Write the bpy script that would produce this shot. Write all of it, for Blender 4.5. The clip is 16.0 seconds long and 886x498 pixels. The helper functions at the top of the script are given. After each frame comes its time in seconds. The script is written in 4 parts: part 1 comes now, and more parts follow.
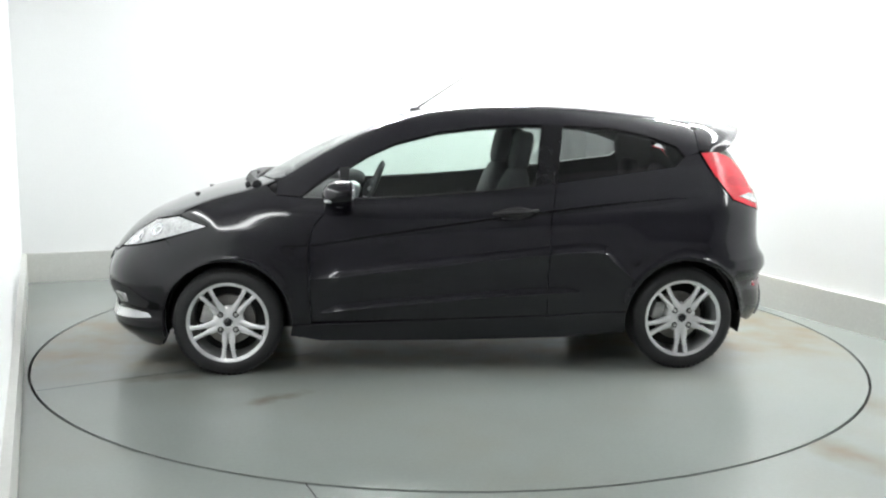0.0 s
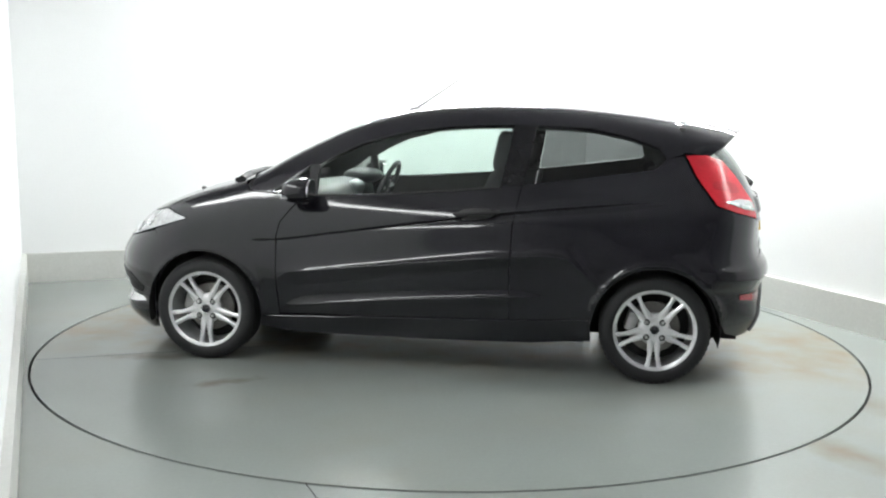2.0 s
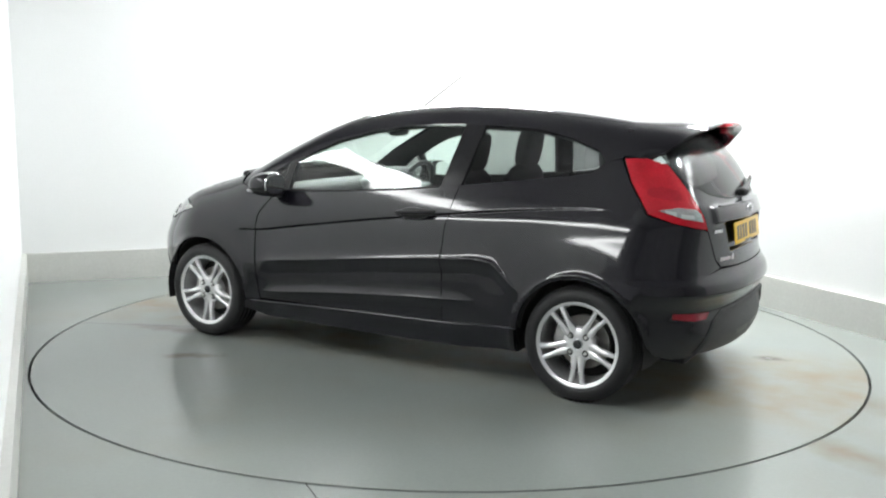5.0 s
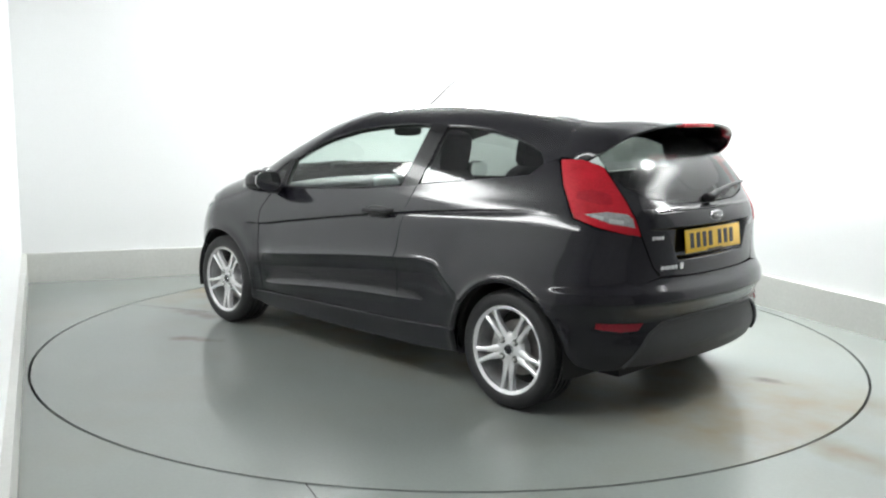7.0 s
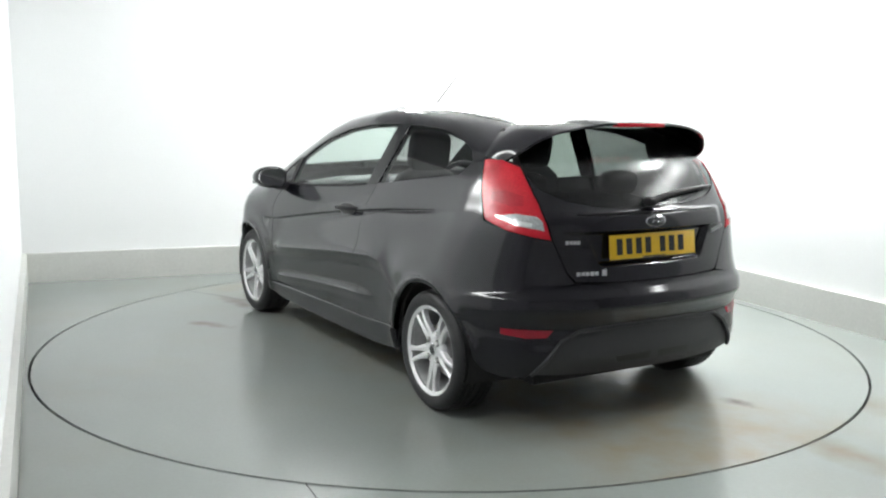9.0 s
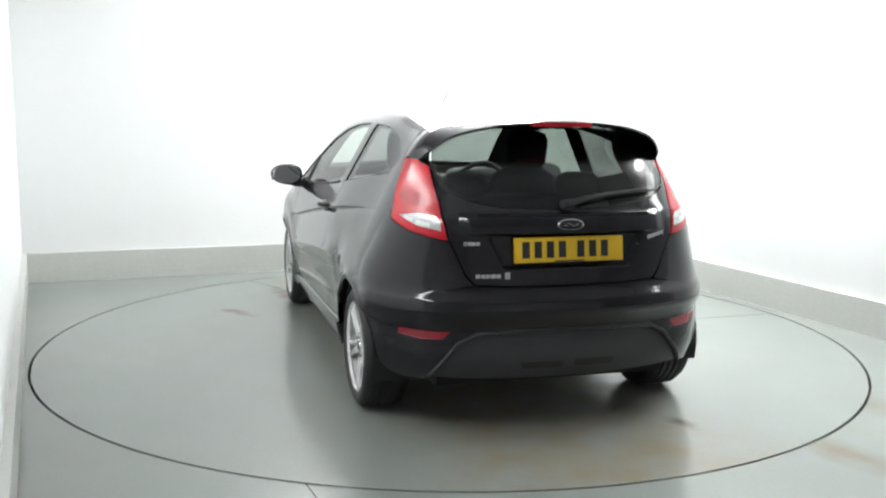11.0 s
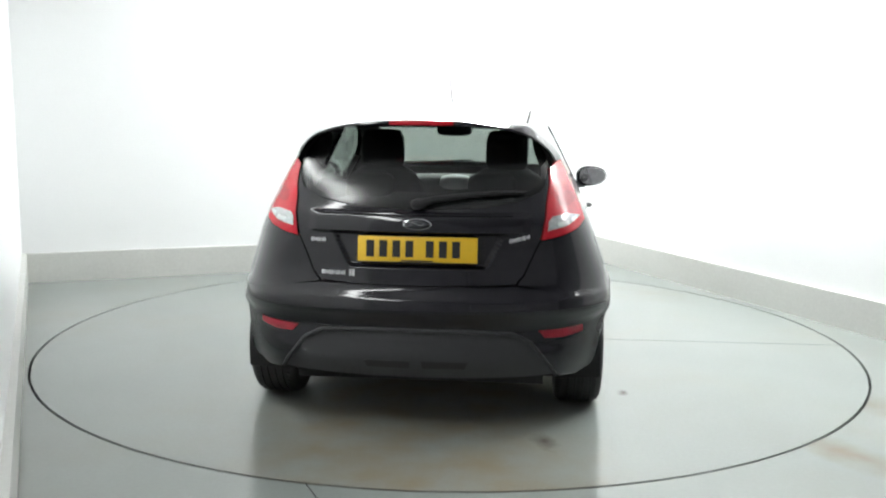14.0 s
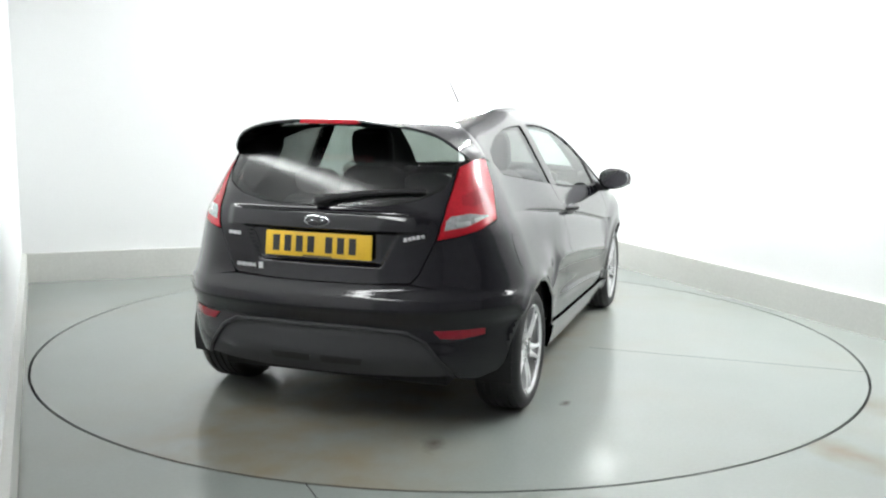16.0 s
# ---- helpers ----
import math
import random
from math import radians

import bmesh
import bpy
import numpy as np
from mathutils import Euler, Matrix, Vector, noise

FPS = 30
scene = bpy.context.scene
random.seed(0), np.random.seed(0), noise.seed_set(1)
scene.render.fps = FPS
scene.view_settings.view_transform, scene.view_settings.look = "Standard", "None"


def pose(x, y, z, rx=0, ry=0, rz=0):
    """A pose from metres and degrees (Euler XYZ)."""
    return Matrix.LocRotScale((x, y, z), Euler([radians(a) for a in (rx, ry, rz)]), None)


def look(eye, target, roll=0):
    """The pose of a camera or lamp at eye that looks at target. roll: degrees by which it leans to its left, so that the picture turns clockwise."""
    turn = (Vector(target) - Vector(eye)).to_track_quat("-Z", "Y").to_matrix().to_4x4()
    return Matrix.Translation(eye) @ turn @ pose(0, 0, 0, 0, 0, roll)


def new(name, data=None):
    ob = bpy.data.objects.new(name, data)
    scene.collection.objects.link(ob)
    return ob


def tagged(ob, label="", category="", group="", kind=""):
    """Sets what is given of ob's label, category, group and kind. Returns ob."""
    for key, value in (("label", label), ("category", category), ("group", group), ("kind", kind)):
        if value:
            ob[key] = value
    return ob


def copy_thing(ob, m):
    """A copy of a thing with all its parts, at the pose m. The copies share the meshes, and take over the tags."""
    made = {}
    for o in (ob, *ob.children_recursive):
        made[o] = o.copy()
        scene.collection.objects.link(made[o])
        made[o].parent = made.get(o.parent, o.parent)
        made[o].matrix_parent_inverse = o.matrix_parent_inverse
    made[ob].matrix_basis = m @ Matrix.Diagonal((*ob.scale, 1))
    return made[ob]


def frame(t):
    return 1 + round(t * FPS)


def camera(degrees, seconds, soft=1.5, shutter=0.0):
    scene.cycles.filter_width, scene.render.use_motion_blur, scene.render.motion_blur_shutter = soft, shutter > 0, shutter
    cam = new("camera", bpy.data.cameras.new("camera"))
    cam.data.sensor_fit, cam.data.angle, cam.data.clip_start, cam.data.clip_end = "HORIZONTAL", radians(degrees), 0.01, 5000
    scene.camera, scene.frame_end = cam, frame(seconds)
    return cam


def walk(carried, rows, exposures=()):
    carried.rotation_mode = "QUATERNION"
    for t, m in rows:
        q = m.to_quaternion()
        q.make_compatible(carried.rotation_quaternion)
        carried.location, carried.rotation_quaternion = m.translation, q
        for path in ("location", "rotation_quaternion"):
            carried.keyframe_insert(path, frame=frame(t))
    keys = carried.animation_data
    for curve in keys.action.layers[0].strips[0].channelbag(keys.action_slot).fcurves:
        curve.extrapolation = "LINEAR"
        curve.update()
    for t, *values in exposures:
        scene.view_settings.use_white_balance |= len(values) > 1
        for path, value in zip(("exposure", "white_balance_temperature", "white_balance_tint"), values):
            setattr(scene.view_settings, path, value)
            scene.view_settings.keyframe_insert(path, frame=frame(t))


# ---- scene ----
EYE, AIM, ROLL = (0.0, -5.751, 1.422), (-0.03725, -0.80681, 0.67703), 0.724
cam = camera(51.23, 16.0, soft=2.2)
walk(cam, [(0.0, look(EYE, AIM, ROLL)), (16.0, look(EYE, AIM, ROLL))])

# the turntable's turn, in degrees, second by second
TURN = [(t, 186.17 - 7.4543 * t + 0.03807 * t * t - 0.001258 * t ** 3) for t in range(17)]

# ---- light ----
world = bpy.data.worlds.new("world")
scene.world = world
world.use_nodes = True
world.node_tree.nodes["Background"].inputs[0].default_value = (0.02, 0.02, 0.02, 1)
scene.view_settings.exposure = 0.14
LAMP = 220.0          # strength of the hung strip lights
BANK = 21.0          # strength of the strip lights on the walls
LAMP_Z = 2.92


# ---- materials ----
def mk(name, col, rough=0.5, metal=0.0, coat=0.0, grain=(40, 0.1), stain=(2, 0.1), bump=(200, 0.0), emit=0.0, spec=0.5, coat_rough=0.045):
    """A surface with fine grain and broad unevenness in colour and gloss, at real-world size."""
    m = bpy.data.materials.new(name)
    m.use_nodes = True
    nt = m.node_tree
    n, ln = nt.nodes, nt.links
    b = n["Principled BSDF"]
    tc = n.new("ShaderNodeTexCoord")
    def noise_at(scale, detail):
        t = n.new("ShaderNodeTexNoise")
        t.inputs["Scale"].default_value, t.inputs["Detail"].default_value = scale, detail
        ln.new(tc.outputs["Object"], t.inputs["Vector"])
        return t
    fine, broad = noise_at(grain[0], 4), noise_at(stain[0], 5)
    last = None
    for tex, amount in ((fine, grain[1]), (broad, stain[1])):
        mr = n.new("ShaderNodeMapRange")
        mr.inputs["From Min"].default_value, mr.inputs["From Max"].default_value = 0.25, 0.75
        mr.inputs["To Min"].default_value, mr.inputs["To Max"].default_value = 1 - amount, 1 + amount
        ln.new(tex.outputs["Fac"], mr.inputs["Value"])
        vm = n.new("ShaderNodeVectorMath")
        vm.operation = "SCALE"
        if last is None:
            vm.inputs[0].default_value = col
        else:
            ln.new(last, vm.inputs[0])
        ln.new(mr.outputs["Result"], vm.inputs["Scale"])
        last = vm.outputs["Vector"]
    ln.new(last, b.inputs["Base Color"])
    rr = n.new("ShaderNodeMapRange")
    rr.inputs["To Min"].default_value, rr.inputs["To Max"].default_value = rough * 0.85, min(1, rough * 1.15)
    ln.new(broad.outputs["Fac"], rr.inputs["Value"])
    ln.new(rr.outputs["Result"], b.inputs["Roughness"])
    b.inputs["Metallic"].default_value = metal
    b.inputs["Coat Weight"].default_value = coat
    b.inputs["Coat Roughness"].default_value = coat_rough
    b.inputs["Specular IOR Level"].default_value = spec
    if bump[1]:
        bt = noise_at(bump[0], 3)
        bp = n.new("ShaderNodeBump")
        bp.inputs["Strength"].default_value, bp.inputs["Distance"].default_value = bump[1], 0.002
        ln.new(bt.outputs["Fac"], bp.inputs["Height"])
        ln.new(bp.outputs["Normal"], b.inputs["Normal"])
    if emit:
        b.inputs["Emission Color"].default_value = (*col, 1)
        b.inputs["Emission Strength"].default_value = emit
    return m


def glass(name, tint, gloss_rough=0.0):
    """A thin tinted pane: light passes straight, and the surface mirrors by its angle."""
    m = bpy.data.materials.new(name)
    m.use_nodes = True
    nt = m.node_tree
    nt.nodes.remove(nt.nodes["Principled BSDF"])
    tr, gl, lw, pw, ad, mx = (nt.nodes.new("ShaderNode" + k) for k in ("BsdfTransparent", "BsdfGlossy", "LayerWeight", "Math", "Math", "MixShader"))
    tr.inputs["Color"].default_value = (*tint, 1)
    gl.inputs["Roughness"].default_value = gloss_rough
    lw.inputs["Blend"].default_value = 0.5
    pw.operation, ad.operation = "POWER", "MULTIPLY_ADD"
    pw.inputs[1].default_value = 5.0
    ad.inputs[1].default_value, ad.inputs[2].default_value = 0.9, 0.06
    nt.links.new(lw.outputs["Facing"], pw.inputs[0])
    nt.links.new(pw.outputs[0], ad.inputs[0])
    nt.links.new(ad.outputs[0], mx.inputs[0])
    nt.links.new(tr.outputs[0], mx.inputs[1])
    nt.links.new(gl.outputs[0], mx.inputs[2])
    nt.links.new(mx.outputs[0], nt.nodes["Material Output"].inputs["Surface"])
    return m


def stained_floor(name, base, dirt, band=None, spots=()):
    """Painted concrete with uneven gloss, a soft brown track along x and single worn spots."""
    m = mk(name, base, rough=0.25, grain=(60, 0.03), stain=(0.9, 0.05), bump=(5, 0.0))
    nt = m.node_tree
    n, ln = nt.nodes, nt.links
    b = n["Principled BSDF"]
    tc = n.new("ShaderNodeTexCoord")

    def math_node(op, a, c=None, d=None):
        k = n.new("ShaderNodeMath")
        k.operation = op
        for sock, v in zip(k.inputs, (a, c, d)):
            if v is not None:
                if isinstance(v, (int, float)):
                    sock.default_value = v
                else:
                    ln.new(v, sock)
        return k.outputs[0]

    def ramp(v, lo, hi, top=1.0):
        k = n.new("ShaderNodeMapRange")
        for q, x in (("From Min", lo), ("From Max", hi), ("To Min", 0.0), ("To Max", top)):
            k.inputs[q].default_value = x
        ln.new(v, k.inputs["Value"])
        return k.outputs[0]

    def noise(scale, detail, bend=0.3):
        k = n.new("ShaderNodeTexNoise")
        k.inputs["Scale"].default_value, k.inputs["Detail"].default_value, k.inputs["Distortion"].default_value = scale, detail, bend
        ln.new(tc.outputs["Object"], k.inputs["Vector"])
        return k.outputs["Fac"]

    def tint(fac, col, last):
        k = n.new("ShaderNodeMix")
        k.data_type = "RGBA"
        a, c = [q for q in k.inputs if q.type == "RGBA"]
        ln.new(last, a)
        c.default_value = (*col, 1)
        ln.new(fac, k.inputs[0])
        return [q for q in k.outputs if q.type == "RGBA"][0]

    col = b.inputs["Base Color"].links[0].from_socket
    broad, fine = noise(0.8, 2.0, 0.0), noise(4.0, 4.0, 0.0)
    dirty = math_node("MULTIPLY", ramp(broad, 0.42, 0.85, 0.5), ramp(fine, 0.2, 0.8))
    if band:
        sep = n.new("ShaderNodeSeparateXYZ")
        ln.new(tc.outputs["Object"], sep.inputs[0])
        wob = math_node("MULTIPLY_ADD", broad, 0.9, -0.45)
        across = math_node("ABSOLUTE", math_node("ADD", sep.outputs["Y"], wob))
        track = math_node("MULTIPLY", ramp(across, band[1], band[0]), ramp(fine, 0.2, 0.75, 1.0))
        dirty = math_node("MAXIMUM", dirty, track)
    col = tint(dirty, dirt, col)
    rough = math_node("ADD", ramp(noise(1.3, 3.0, 0.0), 0.25, 0.8, 0.06), math_node("MULTIPLY_ADD", dirty, 0.05, 0.175))
    for x, y, turn, lx, ly, shade, gloss in spots:
        mp = n.new("ShaderNodeMapping")
        mp.vector_type = "TEXTURE"
        mp.inputs["Location"].default_value = (x, y, 0)
        mp.inputs["Rotation"].default_value = (0, 0, radians(turn))
        mp.inputs["Scale"].default_value = (lx, ly, 1)
        ln.new(tc.outputs["Object"], mp.inputs["Vector"])
        far = n.new("ShaderNodeVectorMath")
        far.operation = "LENGTH"
        ln.new(mp.outputs[0], far.inputs[0])
        ragged = math_node("ADD", far.outputs["Value"], math_node("MULTIPLY_ADD", noise(0.6 / ly, 3.0, 0.0), 1.6, -0.8))
        spot = ramp(ragged, 1.15, 0.0)
        col = tint(math_node("MULTIPLY", spot, 0.8), shade, col)
        rough = math_node("MULTIPLY_ADD", spot, gloss, rough)
    ln.new(col, b.inputs["Base Color"])
    ln.new(math_node("MINIMUM", rough, 0.262), b.inputs["Roughness"])
    return m


M_WALL = mk("white_wall_paint", (0.84, 0.85, 0.85), 0.7, grain=(90, 0.015), stain=(0.7, 0.02), bump=(120, 0.05))
# the dimness of the unseen entrance end is put into this grey
M_DARK = mk("entrance_shade_grey", (0.46, 0.46, 0.475), 0.9, grain=(20, 0.2), stain=(1.5, 0.2), bump=(60, 0.3))
# missing light on the unseen ceiling and upper walls, put into the grey
M_CEIL = mk("ceiling_shade_grey", (0.24, 0.24, 0.245), 0.8, grain=(60, 0.05), stain=(0.8, 0.06), bump=(90, 0.05))
M_PLINTH = mk("pale_grey_plinth", (0.56, 0.565, 0.54), 0.45, grain=(50, 0.05), stain=(1.3, 0.06), bump=(80, 0.08))
M_FLOOR = stained_floor("grey_floor_paint", (0.238, 0.262, 0.248), (0.225, 0.19, 0.13), None,
                        [(1.74, -2.02, -54, 0.42, 0.13, (0.17, 0.14, 0.085), 0.05), (2.35, -1.45, -30, 0.5, 0.2, (0.18, 0.155, 0.11), 0.05)])
M_DISC = stained_floor("grey_turntable_paint", (0.238, 0.262, 0.248), (0.225, 0.19, 0.13), (0.45, 0.95),
                       [(-1.86, -0.56, 20, 0.10, 0.055, (0.07, 0.062, 0.048), -0.12), (-1.10, -0.98, 0, 0.05, 0.03, (0.07, 0.06, 0.05), 0.0),
                        (1.55, 0.85, 10, 0.30, 0.08, (0.13, 0.115, 0.085), 0.0), (1.0, 1.25, 35, 0.22, 0.06, (0.14, 0.12, 0.09), 0.0)])
M_GAP = mk("dark_gap", (0.02, 0.022, 0.02), 0.8)
M_LAMP = mk("lamp_diffuser", (0.975, 1.0, 0.995), 0.6, grain=(30, 0.0), stain=(2, 0.0), emit=LAMP)
M_BANK = mk("softbox_cloth", (0.975, 1.0, 0.995), 0.6, grain=(30, 0.0), stain=(2, 0.0), emit=BANK)
M_PAINT = mk("black_car_paint", (0.0065, 0.006, 0.009), 0.35, coat=1.0, grain=(900, 0.5), stain=(3, 0.15), spec=0.04, coat_rough=0.10)
M_TRIM = mk("black_plastic_trim", (0.02, 0.02, 0.021), 0.5, grain=(300, 0.15), bump=(700, 0.25), spec=0.2)
M_DIFF = mk("grey_black_textured_plastic", (0.034, 0.034, 0.037), 0.55, grain=(300, 0.15), bump=(700, 0.3))
M_GLOSS = mk("gloss_black_trim", (0.008, 0.008, 0.009), 0.22, coat=0.3, spec=0.15)
M_INNER = mk("black_inner_lining", (0.012, 0.012, 0.012), 0.85, grain=(80, 0.2))
M_CLOTH = mk("charcoal_seat_cloth", (0.02, 0.02, 0.023), 0.9, grain=(400, 0.15), bump=(500, 0.1))
M_DASH = mk("dark_grey_dashboard_plastic", (0.045, 0.046, 0.05), 0.5, grain=(250, 0.12), bump=(400, 0.2))
M_SILVER = mk("silver_interior_trim", (0.5, 0.5, 0.52), 0.35, metal=0.8)
M_TYRE = mk("tyre_rubber", (0.014, 0.014, 0.015), 0.62, grain=(150, 0.2), stain=(6, 0.2), bump=(250, 0.3))
M_ALLOY = mk("silver_alloy_paint", (0.84, 0.84, 0.85), 0.24, metal=0.6, coat=0.4, grain=(300, 0.05), stain=(8, 0.06))
M_BARREL = mk("dusty_rim_barrel", (0.42, 0.42, 0.42), 0.4, metal=0.5, stain=(9, 0.2))
M_DISCBRK = mk("worn_brake_steel", (0.22, 0.21, 0.20), 0.45, metal=0.8, grain=(120, 0.2), stain=(10, 0.2))
M_CHROME = mk("chrome", (0.75, 0.76, 0.77), 0.1, metal=1.0, grain=(50, 0.02), stain=(3, 0.03))
M_RED = mk("red_lamp_lens", (0.42, 0.008, 0.018), 0.25, spec=0.35, coat=0.2, grain=(120, 0.15), stain=(9, 0.2))
M_REDMID = mk("shaded_red_lens", (0.33, 0.007, 0.017), 0.25, spec=0.35, coat=0.2, grain=(120, 0.15), stain=(9, 0.2))
M_REDDK = mk("dark_red_reflector", (0.24, 0.008, 0.018), 0.2, coat=0.3, grain=(200, 0.2), stain=(20, 0.15))
M_CLEAR = mk("clear_lamp_lens", (0.52, 0.525, 0.53), 0.15, metal=0.5, coat=0.8, grain=(90, 0.25), stain=(14, 0.3))
M_YELLOW = mk("yellow_plate", (0.72, 0.45, 0.015), 0.35, coat=0.2, grain=(100, 0.04), stain=(8, 0.06))
M_INK = mk("black_print", (0.012, 0.012, 0.012), 0.4)
M_LETTER = mk("bright_badge_lettering", (0.72, 0.72, 0.73), 0.3, metal=0.3)
M_CALIPER = mk("cast_caliper_metal", (0.45, 0.45, 0.44), 0.45, metal=0.5, stain=(12, 0.25))
M_BADGE = mk("dark_badge_field", (0.012, 0.013, 0.018), 0.25, coat=0.4)
M_GLASS = glass("green_tinted_glass", (0.72, 0.80, 0.76))
M_PRIV = glass("smoked_side_glass", (0.33, 0.345, 0.34))
M_REARGLASS = glass("smoked_rear_glass", (0.28, 0.31, 0.29), 0.20)
M_SCREEN = glass("clear_windscreen_glass", (0.78, 0.84, 0.81))
M_MIRROR = mk("mirror_silver", (0.9, 0.9, 0.9), 0.02, metal=1.0, grain=(10, 0.0), stain=(3, 0.01))


# ---- building helpers ----
def link_mesh(name, verts, faces, mat, parent=None, normals=None, label=""):
    me = bpy.data.meshes.new(name)
    me.from_pydata([tuple(v) for v in verts], [], faces)
    me.materials.append(mat)
    me.validate()
    if normals is not None:
        me.shade_smooth()
        me.normals_split_custom_set_from_vertices([tuple(v) for v in normals])
    ob = new(name, me)
    if parent is not None:
        ob.parent = parent
    if label:
        ob["label"] = label
    return ob


def part(name, bm, mat, parent=None, label="", smooth=True, at=None):
    me = bpy.data.meshes.new(name)
    bmesh.ops.recalc_face_normals(bm, faces=bm.faces[:])
    bm.to_mesh(me)
    bm.free()
    me.materials.append(mat)
    if smooth:
        me.shade_smooth()
        me.set_sharp_from_angle(angle=radians(38))
    ob = new(name, me)
    if parent is not None:
        ob.parent = parent
    if at is not None:
        ob.matrix_basis = at
    if label:
        ob["label"] = label
    return ob


def block(bm, lo, hi, m=Matrix(), bevel=0.0, seg=2, shear=None):
    """Adds a bevelled block between two corners, moved by m."""
    r = bmesh.ops.create_cube(bm, size=1)
    vs = r["verts"]
    for v in vs:
        v.co = Vector([lo[i] + (v.co[i] + 0.5) * (hi[i] - lo[i]) for i in range(3)])
        if shear:
            v.co = Vector(shear(v.co))
    if bevel:
        es = list({e for v in vs for e in v.link_edges})
        r2 = bmesh.ops.bevel(bm, geom=es, offset=bevel, segments=seg, profile=0.5, affect="EDGES")
        vs = list({v for f in r2["faces"] for v in f.verts} | {v for v in vs if v.is_valid})
    for v in vs:
        v.co = m @ v.co


def blob(bm, m, p=2.6, seg=20, rings=12):
    """Adds a rounded, box-like lump (a superellipsoid of half-size 1), shaped by m."""
    r = bmesh.ops.create_uvsphere(bm, u_segments=seg, v_segments=rings, radius=1)
    for v in r["verts"]:
        c = v.co
        s = sum(abs(k) ** p for k in c) ** (-1 / p)
        v.co = m @ (c * s)


def revolve(bm, prof, seg=64, caps=False, angle=2 * math.pi):
    """Turns a profile of (radius, y) round the y axis."""
    closed = abs(angle - 2 * math.pi) < 1e-6
    n = seg if closed else seg + 1
    rings = []
    for r, y in prof:
        rings.append([bm.verts.new((r * math.cos(angle * i / seg), y, r * math.sin(angle * i / seg))) for i in range(n)])
    for a, b in zip(rings, rings[1:]):
        for i in range(seg):
            j = (i + 1) % n
            bm.faces.new((a[i], a[j], b[j], b[i]))
    if caps:
        bm.faces.new(rings[0]), bm.faces.new(rings[-1])


def tube(bm, pts, rad, seg=8):
    """A round bar along points; rad is one radius or one for each point."""
    pts = [Vector(p) for p in pts]
    rings = []
    for i, p in enumerate(pts):
        d = (pts[min(i + 1, len(pts) - 1)] - pts[max(i - 1, 0)]).normalized()
        a = d.orthogonal().normalized()
        b = d.cross(a)
        r = rad[i] if isinstance(rad, (list, tuple)) else rad
        rings.append([bm.verts.new(p + r * (math.cos(k * 2 * math.pi / seg) * a + math.sin(k * 2 * math.pi / seg) * b)) for k in range(seg)])
    for a, b in zip(rings, rings[1:]):
        best = min(range(seg), key=lambda s: sum((a[k].co - b[(k + s) % seg].co).length for k in range(seg)))
        for i in range(seg):
            bm.faces.new((a[i], a[(i + 1) % seg], b[(i + 1 + best) % seg], b[(i + best) % seg]))
    bm.faces.new(rings[0]), bm.faces.new(rings[-1])


# ---- the studio ----
BACK, SIDE = 21.0, 24.0          # how the walls are turned, in degrees
def wall_dir(deg):
    return np.array((math.cos(radians(deg)), math.sin(radians(deg)))), np.array((-math.sin(radians(deg)), math.cos(radians(deg))))
E1, N1 = wall_dir(BACK)
E2, N2 = wall_dir(SIDE)
D_BACK, D_LEFT, D_RIGHT, D_END = 2.695, -2.51, 2.585, -7.2
def meet(d_back, d_side):
    """Where a line parallel to the back wall meets one parallel to the side walls."""
    return np.linalg.solve(np.array([N1, E2]), np.array([d_back, d_side]))


def prism(name, outline, z0, z1, mat, kind="structure", label="", category="", parent=None):
    bm = bmesh.new()
    lo = [bm.verts.new((p[0], p[1], z0)) for p in outline]
    hi = [bm.verts.new((p[0], p[1], z1)) for p in outline]
    bm.faces.new(lo), bm.faces.new(hi)
    for i in range(len(lo)):
        j = (i + 1) % len(lo)
        bm.faces.new((lo[i], lo[j], hi[j], hi[i]))
    ob = part(name, bm, mat, parent, smooth=False)
    return tagged(ob, label, category, kind=kind)


